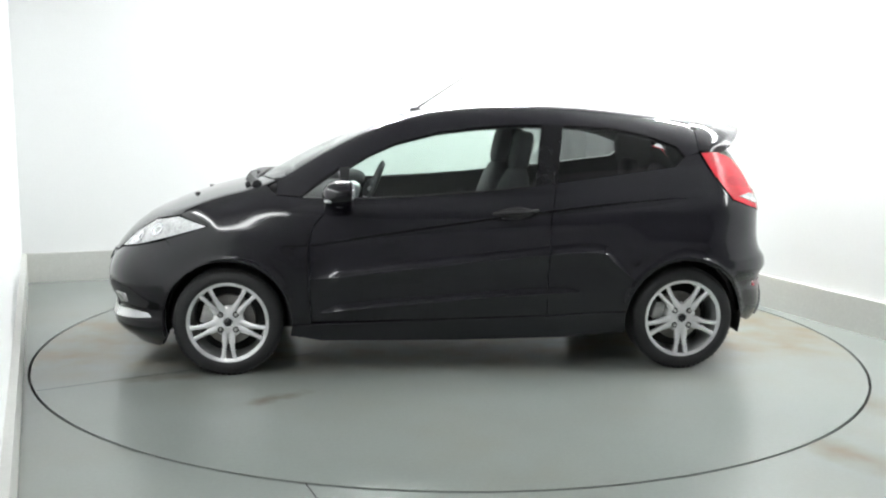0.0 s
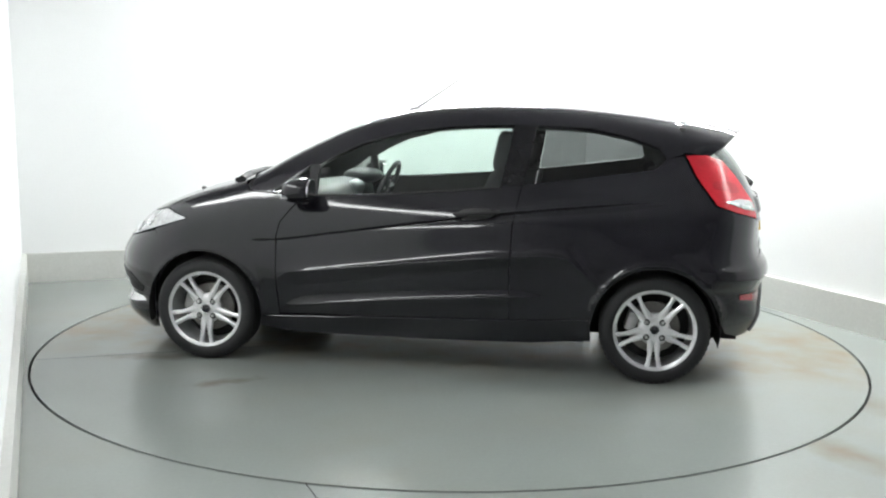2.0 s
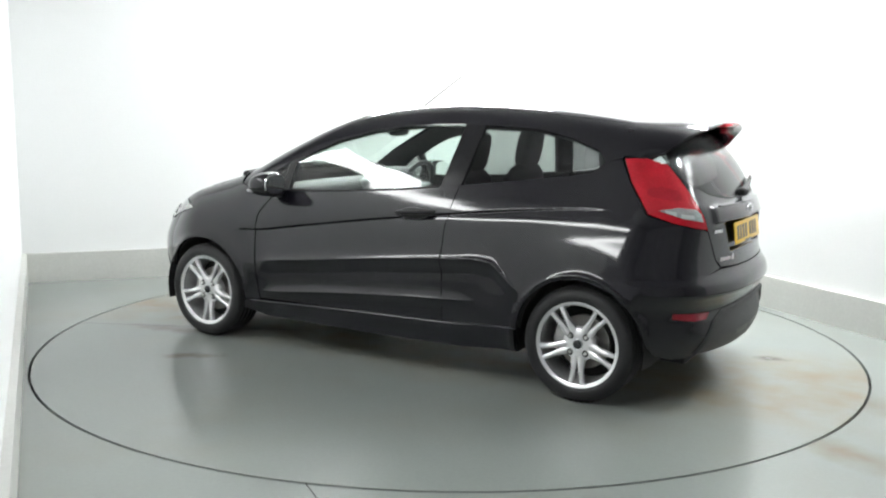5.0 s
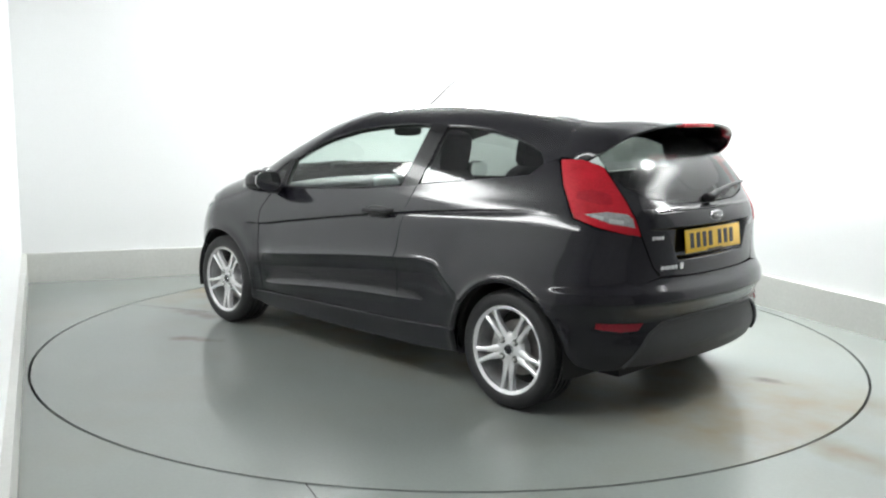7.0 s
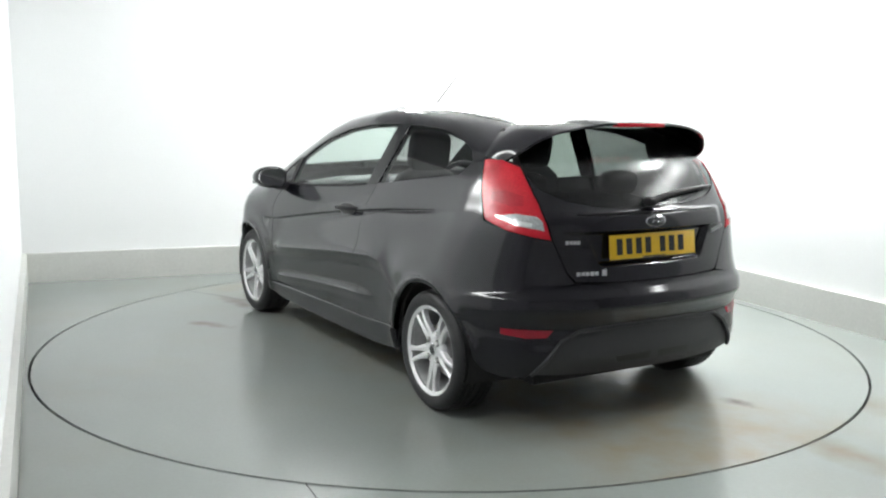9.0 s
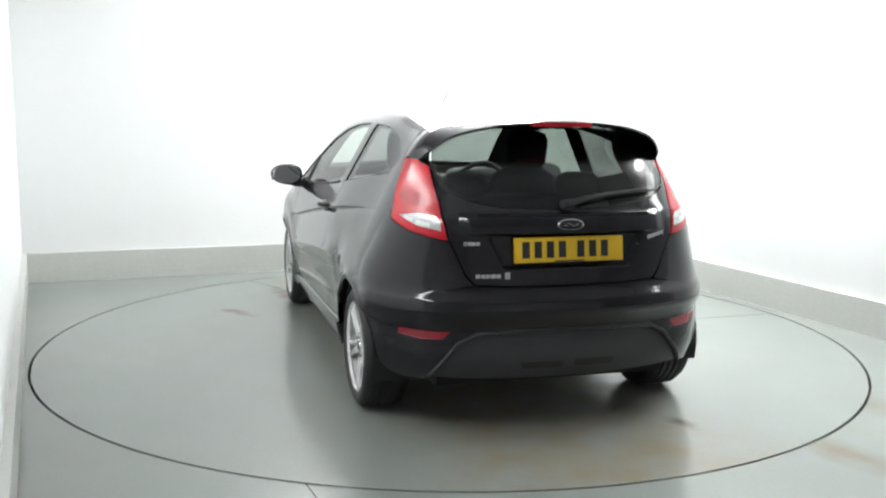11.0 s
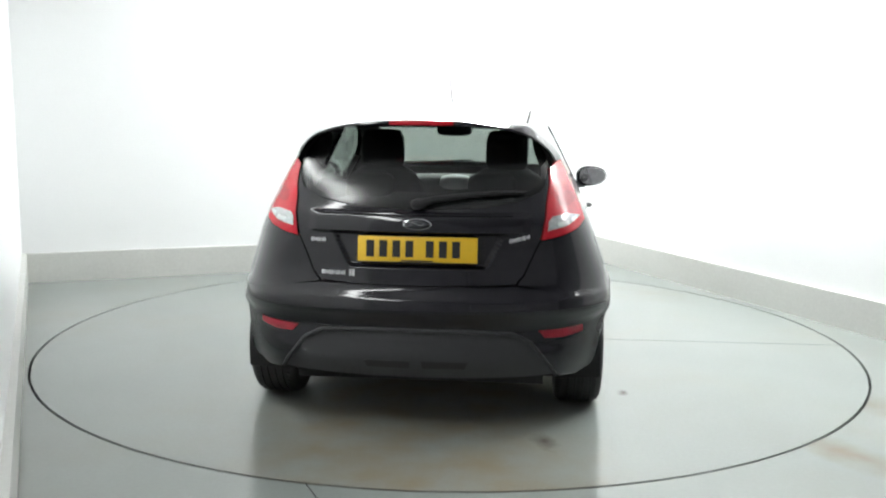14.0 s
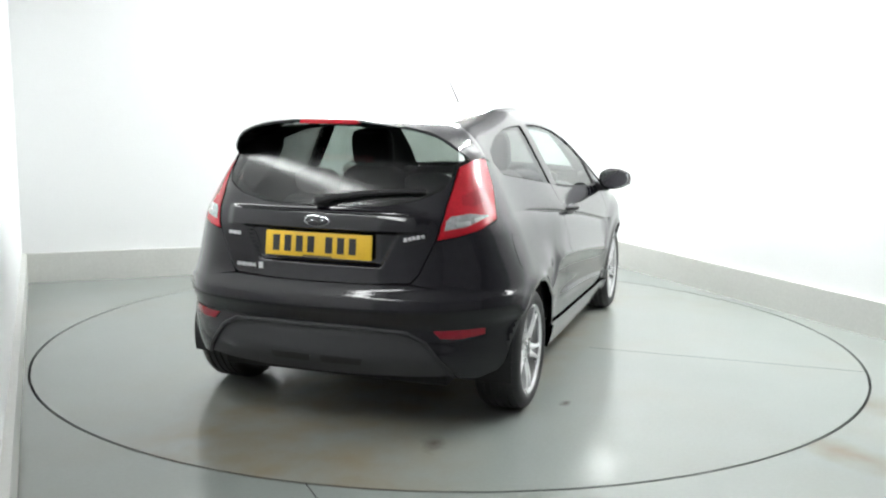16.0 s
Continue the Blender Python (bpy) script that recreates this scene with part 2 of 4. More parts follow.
def build_studio():
    H, top = 2.75, 3.3
    t, out, pl = 0.18, 0.035, 0.235
    a = lambda b, s: tuple(meet(b, s))
    L, R, B, E = D_LEFT, D_RIGHT, D_BACK, D_END
    mid = -2.9
    # floor with a round hole for the turntable
    bm = bmesh.new()
    ring = [bm.verts.new((2.456 * math.cos(i * math.pi / 96), 2.456 * math.sin(i * math.pi / 96), 0)) for i in range(192)]
    ringlo = [bm.verts.new((v.co.x, v.co.y, -0.05)) for v in ring]
    cs = [bm.verts.new((*p, 0)) for p in (a(B + .1, R + .1), a(B + .1, L - .1), a(E - .1, L - .1), a(E - .1, R + .1))]
    for i in range(192):
        j = (i + 1) % 192
        bm.faces.new((ring[i], ring[j], ringlo[j], ringlo[i]))
    near = lambda i: max(range(4), key=lambda k: cs[k].co.x * math.cos((i + .5) * math.pi / 96) + cs[k].co.y * math.sin((i + .5) * math.pi / 96))
    for i in range(192):
        j = (i + 1) % 192
        ki, kj = near(i - 1), near(i)
        bm.faces.new((ring[i], cs[kj], ring[j]))
        if ki != kj:
            bm.faces.new((ring[i], cs[ki], cs[kj]))
    tagged(part("floor", bm, M_FLOOR, smooth=False), "scuffed grey painted studio floor with brown smears", "floor", kind="structure")
    bm = bmesh.new()
    block(bm, (0, -.003, -.004), (.6, .003, .0006))
    part("floor_seam", bm, M_GAP, bpy.data.objects["floor"], smooth=False, at=pose(-.54, -2.39, 0, 0, 0, -65))
    prism("pit_floor", [a(B, R), a(B, L), a(E, L), a(E, R)], -0.12, -0.06, M_GAP, label="dark bottom of the turntable pit", category="floor")
    prism("wall_back", [a(B, L - t), a(B, R + t), a(B + t, R + t), a(B + t, L - t)], 0, H, M_WALL, label="smooth white studio back wall", category="wall")
    prism("wall_left", [a(B, L), a(B, L - t), a(mid, L - t), a(mid, L)], 0, H, M_WALL, label="smooth white studio side wall", category="wall")
    prism("wall_right", [a(B, R + t), a(B, R), a(mid, R), a(mid, R + t)], 0, H, M_WALL, label="smooth white studio side wall", category="wall")
    # added walls and ceiling out of view, coloured greyer to stand for less light
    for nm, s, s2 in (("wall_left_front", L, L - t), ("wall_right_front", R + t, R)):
        prism(nm, [a(mid, s), a(mid, s2), a(E, s2), a(E, s)], 0, top, M_DARK, label="unseen wall beside the studio entrance, its dimness put into the grey", category="wall")
    prism("wall_front", [a(E, L - t), a(E - t, L - t), a(E - t, R + t), a(E, R + t)], 0, top, M_DARK, label="unseen wall behind the studio entrance, its dimness put into the grey", category="wall")
    prism("ceiling_front", [a(mid, L - t), a(mid, R + t), a(E - t, R + t), a(E - t, L - t)], top, top + 0.1, M_DARK, label="unseen ceiling at the studio entrance, its dimness put into the grey", category="ceiling")
    # ceiling and wall tops out of view, greyed as if little light reached them
    prism("ceiling", [a(B + t, L - t), a(B + t, R + t), a(mid, R + t), a(mid, L - t)], top, top + 0.1, M_CEIL, label="unseen studio ceiling, its lack of light put into the grey", category="ceiling")
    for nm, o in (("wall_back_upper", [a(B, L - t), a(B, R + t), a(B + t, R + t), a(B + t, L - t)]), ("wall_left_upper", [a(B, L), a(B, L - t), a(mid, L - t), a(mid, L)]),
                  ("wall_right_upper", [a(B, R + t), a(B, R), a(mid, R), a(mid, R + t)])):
        prism(nm, o, H, top, M_CEIL, label="unseen strip over the white studio wall, its lack of light put into the grey", category="wall")
    # low plinth that runs round the foot of the walls
    prism("plinth_back", [a(B - out, L), a(B - out, R), a(B + .001, R), a(B + .001, L)], 0, pl, M_PLINTH, label="low pale grey plinth along the wall", category="plinth")
    prism("plinth_left", [a(B - out, L + out), a(B - out, L), a(mid, L), a(mid, L + out)], 0, pl, M_PLINTH, label="low pale grey plinth along the wall", category="plinth")
    prism("plinth_right", [a(B - out, R), a(B - out, R - out), a(mid, R - out), a(mid, R)], 0, pl, M_PLINTH, label="low pale grey plinth along the wall", category="plinth")
    # long strip lights hung round the ceiling, tipped towards the turntable
    first = None
    spots = [(meet(B - .35, k), BACK - 90) for k in (.80,)] + [(meet(-.75, R - .30), SIDE - 180)]
    for c, turn in spots:
        m = pose(c[0], c[1], LAMP_Z, 0, 0, turn) @ Matrix.Rotation(radians(-38), 4, "Y")
        if first is None:
            first = new("ceiling_strip_light")
            bm = bmesh.new()
            block(bm, (-.04, -1.2, 0), (.04, 1.2, .03), Matrix(), .008)
            part("diffuser", bm, M_LAMP, first)
            bm = bmesh.new()
            block(bm, (-.06, -1.22, .031), (.06, 1.22, .09), Matrix(), .01)
            part("housing", bm, M_WALL, first)
            for y in (-.9, .9):
                bm = bmesh.new()
                tube(bm, [(0, y, .08), (-.12, y, .45)], .006)
                part("hanger", bm, M_CEIL, first)
            tagged(first, "long white strip light hung under the ceiling", "strip light", "ceiling strip lights")
            first.matrix_basis = m
        else:
            copy_thing(first, m)
    # slim strip lights fixed high on the side walls
    first = None
    for c, turn in [(meet(.08 - k * 1.40, L), SIDE + 90) for k in range(3)] + [(meet(-2.15, R), SIDE - 90)]:
        m = pose(c[0], c[1], 2.52, 0, 0, turn)
        if first is None:
            first = new("wall_strip_light")
            bm = bmesh.new()
            block(bm, (-.70, -.085, -.11), (.70, -.07, .11))
            part("diffuser", bm, M_BANK, first, smooth=False)
            bm = bmesh.new()
            block(bm, (-.70, -.07, -.13), (.70, .0, .13), Matrix(), .01)
            part("casing", bm, M_WALL, first)
            tagged(first, "long slim white strip light fixed high on the side wall", "strip light", "wall strip lights")
            first.matrix_basis = m
        else:
            copy_thing(first, m)


def build_turntable():
    bm = bmesh.new()
    bmesh.ops.create_circle(bm, cap_ends=True, segments=192, radius=2.441)
    r = bmesh.ops.extrude_face_region(bm, geom=bm.faces[:])
    bmesh.ops.translate(bm, vec=(0, 0, -0.03), verts=[v for v in r["geom"] if isinstance(v, bmesh.types.BMVert)])
    tt = part("turntable", bm, M_DISC, smooth=False)
    tagged(tt, "round grey painted turntable flush with the floor", "turntable")
    for turn in (25.7, -88.5):
        bm = bmesh.new()
        block(bm, (0.9, -0.003, -0.004), (2.435, 0.003, 0.0004))
        part("seam", bm, M_GAP, tt, "thin dark joint", smooth=False, at=pose(0, 0, 0, 0, 0, turn))
    return tt


# ---- the car: one smooth form from which all panels are cut ----
def curve(pts):
    """A smooth curve through (x, y) pairs, in order of x."""
    xs, ys = np.array([p[0] for p in pts], float), np.array([p[1] for p in pts], float)
    m = np.gradient(ys, xs)
    def f(x):
        x = np.clip(np.asarray(x, float), xs[0], xs[-1])
        i = np.clip(np.searchsorted(xs, x) - 1, 0, len(xs) - 2)
        h = xs[i + 1] - xs[i]
        s = (x - xs[i]) / h
        return ((1 + 2 * s) * (1 - s) ** 2 * ys[i] + s * (1 - s) ** 2 * h * m[i] + s * s * (3 - 2 * s) * ys[i + 1] + s * s * (s - 1) * h * m[i + 1])
    return f


def step(a, b, x):
    s = np.clip((x - a) / (b - a), 0, 1)
    return s * s * (3 - 2 * s)


def smax(a, b, k):
    h = np.maximum(k - np.abs(a - b), 0) / k
    return np.maximum(a, b) + h * h * k * 0.25


TOP = curve([(-2.0, 1.26), (-1.7, 1.325), (-1.5, 1.362), (-1.2, 1.405), (-.9, 1.437), (-.6, 1.457), (-.3, 1.461), (0, 1.444), (.2, 1.418), (.35, 1.386),
             (.5, 1.338), (.7, 1.252), (.9, 1.152), (1.0, 1.095), (1.1, 1.045), (1.2, 1.008), (1.35, .968), (1.5, .922), (1.65, .866), (1.8, .79), (1.9, .722), (1.98, .64), (2.03, .55), (2.1, .40)])
CROWN = curve([(-2, .10), (-1.4, .07), (0, .06), (.6, .06), (1.2, .05), (2.1, .12)])
SLIDE = curve([(-2, 0), (0, 0.0), (.3, .12), (.9, .2), (1.2, .16), (2.1, .16)])
WIDE = curve([(.05, .74), (.12, .775), (.2, .805), (.3, .828), (.45, .840), (.6, .847), (.7, .850), (.8, .844), (.88, .824), (.95, .792), (1.0, .766),
              (1.1, .716), (1.2, .664), (1.3, .613), (1.4, .562), (1.5, .51)])
REAR = curve([(.05, -1.74), (.17, -1.80), (.25, -1.855), (.32, -1.885), (.42, -1.882), (.49, -1.877), (.525, -1.893), (.55, -1.908), (.585, -1.907), (.605, -1.901), (.625, -1.888), (.645, -1.875), (.665, -1.866), (.72, -1.853), (.80, -1.848),
              (.90, -1.842), (.97, -1.818), (1.0, -1.800), (1.1, -1.745), (1.2, -1.68), (1.3, -1.61), (1.4, -1.53), (1.5, -1.44)])
FRONT = curve([(.05, 1.80), (.13, 1.90), (.2, 1.985), (.25, 1.99), (.31, 1.965), (.40, 2.0), (.50, 2.025), (.58, 2.02), (.66, 1.99), (.75, 1.95), (.9, 1.86), (1.1, 1.7), (1.5, 1.4)])
LINE = curve([(-1.5, .955), (-1.22, .952), (-.94, .930), (-.52, .886), (0, .820), (.47, .752), (.79, .707), (.95, .700), (1.4, .72)])
SHELF = curve([(-1.3, .47), (-1.0, .50), (-.91, .545), (-.845, .60), (-.785, .652), (-.72, .664), (-.5, .656), (-.19, .63), (.32, .575), (.93, .515), (1.4, .5)])
SWAGE = curve([(-1.2, .47), (-.56, .44), (-.18, .42), (.33, .38), (.80, .335), (1.4, .31)])
WHEELS = (1.2445, -1.2445)
WR = 0.288


def width_at(x, z):
    w = WIDE(z)
    w = w - .038 * step(-.5, -1.3, x) * step(.6, .85, z) - .40 * np.maximum(0, -x - 1.3) ** 2
    w = w - .55 * np.maximum(0, x - 1.30) ** 2 - .05 * step(.9, 1.4, x) * step(.72, .95, z)
    # feature line under the windows
    d = LINE(x) - z
    fade = step(.98, .88, x) * step(-1.42, -.9, x)
    w = w - .013 * fade * step(-.003, .008, d) * np.exp(-np.maximum(d, 0) / .03)
    # shoulder of the lower door, hollow above it up to the feature line
    lo, hi = SHELF(x), LINE(x) - .004
    fade = step(.83, .64, x) * step(-1.06, -.70, x)
    u = np.clip((z - lo) / np.maximum(hi - lo, .05), 0, 1)
    above = (.030 * np.exp(-(z - lo) / .034) - .008 * u) * step(hi + .012, hi, z)
    below = .030 * (1 - step(-.004, .085, lo - z))
    w = w + fade * np.where(z > lo, above, below)
    # moulding along the foot of the door
    d = SWAGE(x) - z
    fade = step(.82, .62, x) * step(-.72, -.42, x)
    w = w + fade * np.where(d < 0, .016 * np.exp(np.minimum(d, 0) / .016), .016 * (1 - step(-.003, .06, d)))
    # flares round the wheels
    for wx, amp in ((WHEELS[0], .020), (WHEELS[1], .026)):
        r = np.hypot(x - wx, z - WR)
        w = w + amp * np.exp(-np.maximum(r - .352, 0) / .028) * step(.05, .3, z)
        w = w + .012 * np.exp(-((r - .43) / .10) ** 2) * step(.3, .5, z)
    # ledge round the corners of the rear bumper
    w = w + .014 * step(.64, .605, z) * step(.49, .53, z) * step(-1.40, -1.55, x)
    return w


def solid(p):
    """Below zero inside the car's outer form, above it outside."""
    x, y, z = p[..., 0], np.abs(p[..., 1]), p[..., 2]
    y2 = y * y
    side = y - width_at(x, z)
    top = (z - (TOP(x + SLIDE(x) * y2) - CROWN(x) * y2)) * .85
    hw = .295 + .5 * (z - .75)
    plate = step(hw + .014, hw - .006, y) * step(.900, .882, z) * step(.735, .757, z)
    lip = step(.50, .44, y) * step(.884, .896, z) * step(.984, .966, z)
    rear = (REAR(z) + .028 * plate - .013 * lip + .20 * y2 + .24 * y2 * y2) - x
    front = x - (FRONT(z) - .36 * y2 - .42 * y2 * y2)
    s = smax(side, top, .13)
    s = smax(s, rear * .92, .16)
    s = smax(s, front * .92, .17)
    return s


AX_R, AX_F, AX_Z = -1.1, 1.2, .8
def rays(space, a, b):
    """Start and way of the lines on which a flat outline is laid onto the form."""
    a, b = np.asarray(a, float), np.asarray(b, float)
    o, z = np.zeros_like(a), np.ones_like(a)
    if space == "side":
        return np.stack([a, o, b], -1), np.stack([o, z, o], -1)
    if space == "top":
        return np.stack([a, b, o + .6], -1), np.stack([o, o, z], -1)
    if space == "rear":
        return np.stack([o + AX_R, o, b], -1), np.stack([-np.cos(a), np.sin(a), o], -1)
    if space == "front":
        return np.stack([o + AX_F, o, b], -1), np.stack([np.cos(a), np.sin(a), o], -1)
    return np.stack([a, o, o + AX_Z], -1), np.stack([o, np.cos(b), np.sin(b)], -1)   # roll


def shoot(space, a, b, off=0.0):
    s, d = rays(space, a, b)
    lo, hi = np.zeros(len(s)), np.full(len(s), 2.6)
    for _ in range(34):
        mid = (lo + hi) / 2
        out = solid(s + d * mid[:, None]) > off
        hi, lo = np.where(out, mid, hi), np.where(out, lo, mid)
    return s + d * lo[:, None]


def gradient(p, h=.0015):
    g = np.stack([solid(p + np.eye(3)[i] * h) - solid(p - np.eye(3)[i] * h) for i in range(3)], -1)
    return g / np.linalg.norm(g, axis=-1, keepdims=True)


def into(space, pts):
    """Points on the form as coordinates of another space."""
    p = np.asarray(pts, float)
    x, y, z = p[:, 0], p[:, 1], p[:, 2]
    if space == "rear":
        return list(zip(np.arctan2(y, -(x - AX_R)), z))
    if space == "front":
        return list(zip(np.arctan2(y, x - AX_F), z))
    if space == "roll":
        return list(zip(x, np.arctan2(z - AX_Z, y)))
    return list(zip(x, z)) if space == "side" else list(zip(x, y))


def dense(pts, n=4):
    out = []
    for p, q in zip(pts, pts[1:]):
        out += [(p[0] + (q[0] - p[0]) * k / n, p[1] + (q[1] - p[1]) * k / n) for k in range(n)]
    return out + [pts[-1]]


def conv(pts, a, b, n=4):
    """An outline given in space a, as an outline in space b."""
    pts = dense(pts, n)
    return into(b, shoot(a, [p[0] for p in pts], [p[1] for p in pts]))


CELL = {"side": (.02, .0036), "top": (.03, .03), "rear": (.016, .0045), "front": (.018, .006), "roll": (.025, .02)}
def patch(space, outline, off=0.0, cell=None):
    """An outline filled with a fine net and laid onto the form: points, normals, faces, rim."""
    bm = bmesh.new()
    clean = [p for i, p in enumerate(outline) if math.dist(p, outline[i - 1]) > 1e-5]
    bm.faces.new([bm.verts.new((p[0], p[1], 0)) for p in clean])
    for ax in (0, 1):
        st = (cell or CELL[space])[ax]
        lo, hi = min(p[ax] for p in clean), max(p[ax] for p in clean)
        no = (1, 0, 0) if ax == 0 else (0, 1, 0)
        active = bm.faces[:]
        k = math.floor(lo / st) + 1
        while k * st < hi and active:
            c = k * st + 1.3e-5
            geom = list({e for f in active for e in (*f.edges, *f.verts)}) + active
            r = bmesh.ops.bisect_plane(bm, geom=geom, dist=1e-6, plane_co=(c * no[0], c * no[1], 0), plane_no=no)
            active = [f for f in r["geom"] if isinstance(f, bmesh.types.BMFace) and f.calc_center_bounds()[ax] > c]
            k += 1
    bm.verts.index_update()
    co = np.array([v.co[:2] for v in bm.verts])
    faces = [[v.index for v in f.verts] for f in bm.faces]
    rim = [(e.verts[0].index, e.verts[1].index) for e in bm.edges if len(e.link_faces) == 1]
    bm.free()
    p = shoot(space, co[:, 0], co[:, 1], off)
    n = gradient(p)
    votes = sum(np.sign(np.dot(np.cross(p[g[1]] - p[g[0]], p[g[2]] - p[g[1]]), n[g[0]])) for g in faces)
    if votes < 0:
        faces = [g[::-1] for g in faces]
    return p, n, faces, rim


def mirror(pt):
    p, n, faces, rim = pt
    s = np.array((1, -1, 1))
    return p * s, n * s, [f[::-1] for f in faces], rim


def panel(name, patches, mat, parent, label="", deep=.022):
    """Joins patches to one sheet with its edges turned inwards."""
    V, N, Fc, base = [], [], [], 0
    for p, n, faces, rim in patches:
        V += list(p)
        N += list(n)
        Fc += [[i + base for i in f] for f in faces]
        k = base + len(p)
        if deep:
            mid = p[sorted({i for e in rim for i in e})].mean(0)
            nb = {}
            for a, b in rim:
                nb.setdefault(a, []).append(b), nb.setdefault(b, []).append(a)
            ids = {}
            for i in nb:
                out = p[i] - mid
                t = p[nb[i][0]] - p[nb[i][-1]]
                o = np.cross(t, n[i])
                o = o / (np.linalg.norm(o) + 1e-9)
                o = o if np.dot(o, out) > 0 else -o
                ids[i] = k
                V += [p[i], p[i] - n[i] * deep]
                q = n[i] + o
                N += [q / np.linalg.norm(q), o]
                k += 2
            for a, b in rim:
                Fc.append([ids[a], ids[b], ids[b] + 1, ids[a] + 1])
        base = k
    return link_mesh(name, V, Fc, mat, parent, N, label)


def both(name, pt, mat, parent, label="", deep=.022):
    """The same panel on the car's left and right."""
    pts = pt if isinstance(pt, list) else [pt]
    return panel(name, pts, mat, parent, label, deep), panel(name, [mirror(q) for q in pts], mat, parent, label, deep)


def arch(wx, r, a0, a1, n=22, cz=WR):
    return [(wx + r * math.cos(radians(a0 + (a1 - a0) * i / n)), cz + r * math.sin(radians(a0 + (a1 - a0) * i / n))) for i in range(n + 1)]


# ---- wheels ----
def build_wheel(car_ob):
    """Five-double-spoke alloy wheel, axle along y, its outer face towards +y."""
    bm = bmesh.new()
    revolve(bm, [(.205, .098), (.217, .100), (.2185, .094), (.211, .086), (.203, .07), (.196, .0), (.190, -.07), (.205, -.09), (.2155, -.098), (.2155, -.094), (.200, -.085)], 72)
    w = part("wheel", bm, M_BARREL, car_ob, "five double-spoke silver alloy wheel on a low tyre")
    bm = bmesh.new()
    revolve(bm, [(.2055, .0985), (.2150, .1030), (.2185, .1005), (.2185, .094), (.206, .088), (.198, .082), (.198, .094), (.2055, .0985)], 72)
    part("rim_lip", bm, M_ALLOY, w)
    bm = bmesh.new()
    tp = [(.215, .100), (.222, .107), (.240, .112), (.262, .109), (.278, .098), (.2855, .080), (.288, .070)]
    grooves = []
    for y in (.052, .018, -.018, -.052):
        grooves += [(.2895, y + .007), (.282, y + .0055), (.282, y - .0055), (.2895, y - .007)]
    prof = tp + grooves + [(r, -y) for r, y in tp[::-1]]
    revolve(bm, prof, 96)
    part("tyre", bm, M_TYRE, w, "black low-profile tyre")
    # tread blocks cut by slanting sipes on the shoulders
    bm = bmesh.new()
    for k in range(60):
        a = 2 * math.pi * k / 60
        for s in (1, -1):
            block(bm, (-.0085, -.0125, -.0035), (.0085, .0125, .0012), Matrix.Rotation(-a, 4, "Y") @ Matrix.Translation((0, s * .068, .2885)) @ Matrix.Rotation(s * .35, 4, "Z"))
    tagged(part("tread", bm, M_TYRE, w, smooth=False), kind="stuff")
    # spokes in pairs
    for k in range(5):
        bm = bmesh.new()
        a0 = math.radians(-90 + 72 * k)
        M = Matrix.Rotation(-(a0 - math.pi / 2), 4, "Y")
        for s in (1, -1):
            pts = [(.040, s * .0150, .079), (.085, s * .0172, .086), (.13, s * .0195, .092), (.175, s * .0265, .096), (.208, s * .035, .096)]
            hw = [.017, .0175, .0115, .0110, .016]
            rows = []
            for (r, x, y), h in zip(pts, hw):
                rows.append([bm.verts.new(M @ Vector(c)) for c in ((x - h * .9, y - .03, r), (x - h, y - .006, r), (x - h * .45, y, r), (x + h * .45, y, r), (x + h, y - .006, r), (x + h * .9, y - .03, r))])
            for ra, rb in zip(rows, rows[1:]):
                for i in range(5):
                    bm.faces.new((ra[i], ra[i + 1], rb[i + 1], rb[i]))
                bm.faces.new((ra[5], ra[0], rb[0], rb[5]))
            bm.faces.new(rows[0]), bm.faces.new(rows[-1])
        part("spoke", bm, M_ALLOY, w)
    bm = bmesh.new()
    revolve(bm, [(.0, .081), (.040, .082), (.066, .081), (.078, .077), (.086, .068), (.088, .05), (.086, .02)], 60)
    part("hub", bm, M_ALLOY, w)
    bm = bmesh.new()
    revolve(bm, [(.0, .090), (.018, .0895), (.0235, .087), (.025, .080)], 28)
    part("centre_cap", bm, M_BADGE, w, "dark round centre cap")
    bm = bmesh.new()
    revolve(bm, [(.0225, .0875), (.0255, .0885), (.0285, .084), (.0285, .079)], 28)
    part("cap_ring", bm, M_CHROME, w)
    for k in range(4):
        a = math.radians(45 + 90 * k)
        m = Matrix.Translation((.057 * math.cos(a), 0, .057 * math.sin(a)))
        # black disc on the hub stands in for the shade in each nut hole
        bm = bmesh.new()
        revolve(bm, [(.0, .0832), (.0135, .0832), (.0165, .0828), (.0170, .078)], 18)
        part("nut_hole_shade", bm, M_INK, w, "flat black disc for the shade in the wheel nut hole", at=m)
        bm = bmesh.new()
        bmesh.ops.create_cone(bm, cap_ends=True, segments=6, radius1=.0095, radius2=.0075, depth=.008, matrix=Matrix.Translation((0, .0865, 0)) @ Matrix.Rotation(-math.pi / 2, 4, "X"))
        part("wheel_nut", bm, M_CALIPER, w, "steel wheel nut", smooth=False, at=m)
    bm = bmesh.new()
    revolve(bm, [(.06, .008), (.135, .008), (.137, .004), (.137, -.012), (.06, -.012)], 56)
    part("brake_disc", bm, M_DISCBRK, w, "worn steel brake disc")
    bm = bmesh.new()
    block(bm, (-.05, -.045, .09), (.05, .035, .150), Matrix.Rotation(math.radians(75), 4, "Y"), .01)
    part("brake_caliper", bm, M_CALIPER, w, "pale cast brake caliper")
    bm = bmesh.new()
    bmesh.ops.create_cone(bm, cap_ends=True, segments=40, radius1=.19, radius2=.19, depth=.01, matrix=Matrix.Translation((0, -.06, 0)) @ Matrix.Rotation(math.pi / 2, 4, "X"))
    part("backing_plate", bm, M_INNER, w)
    return w


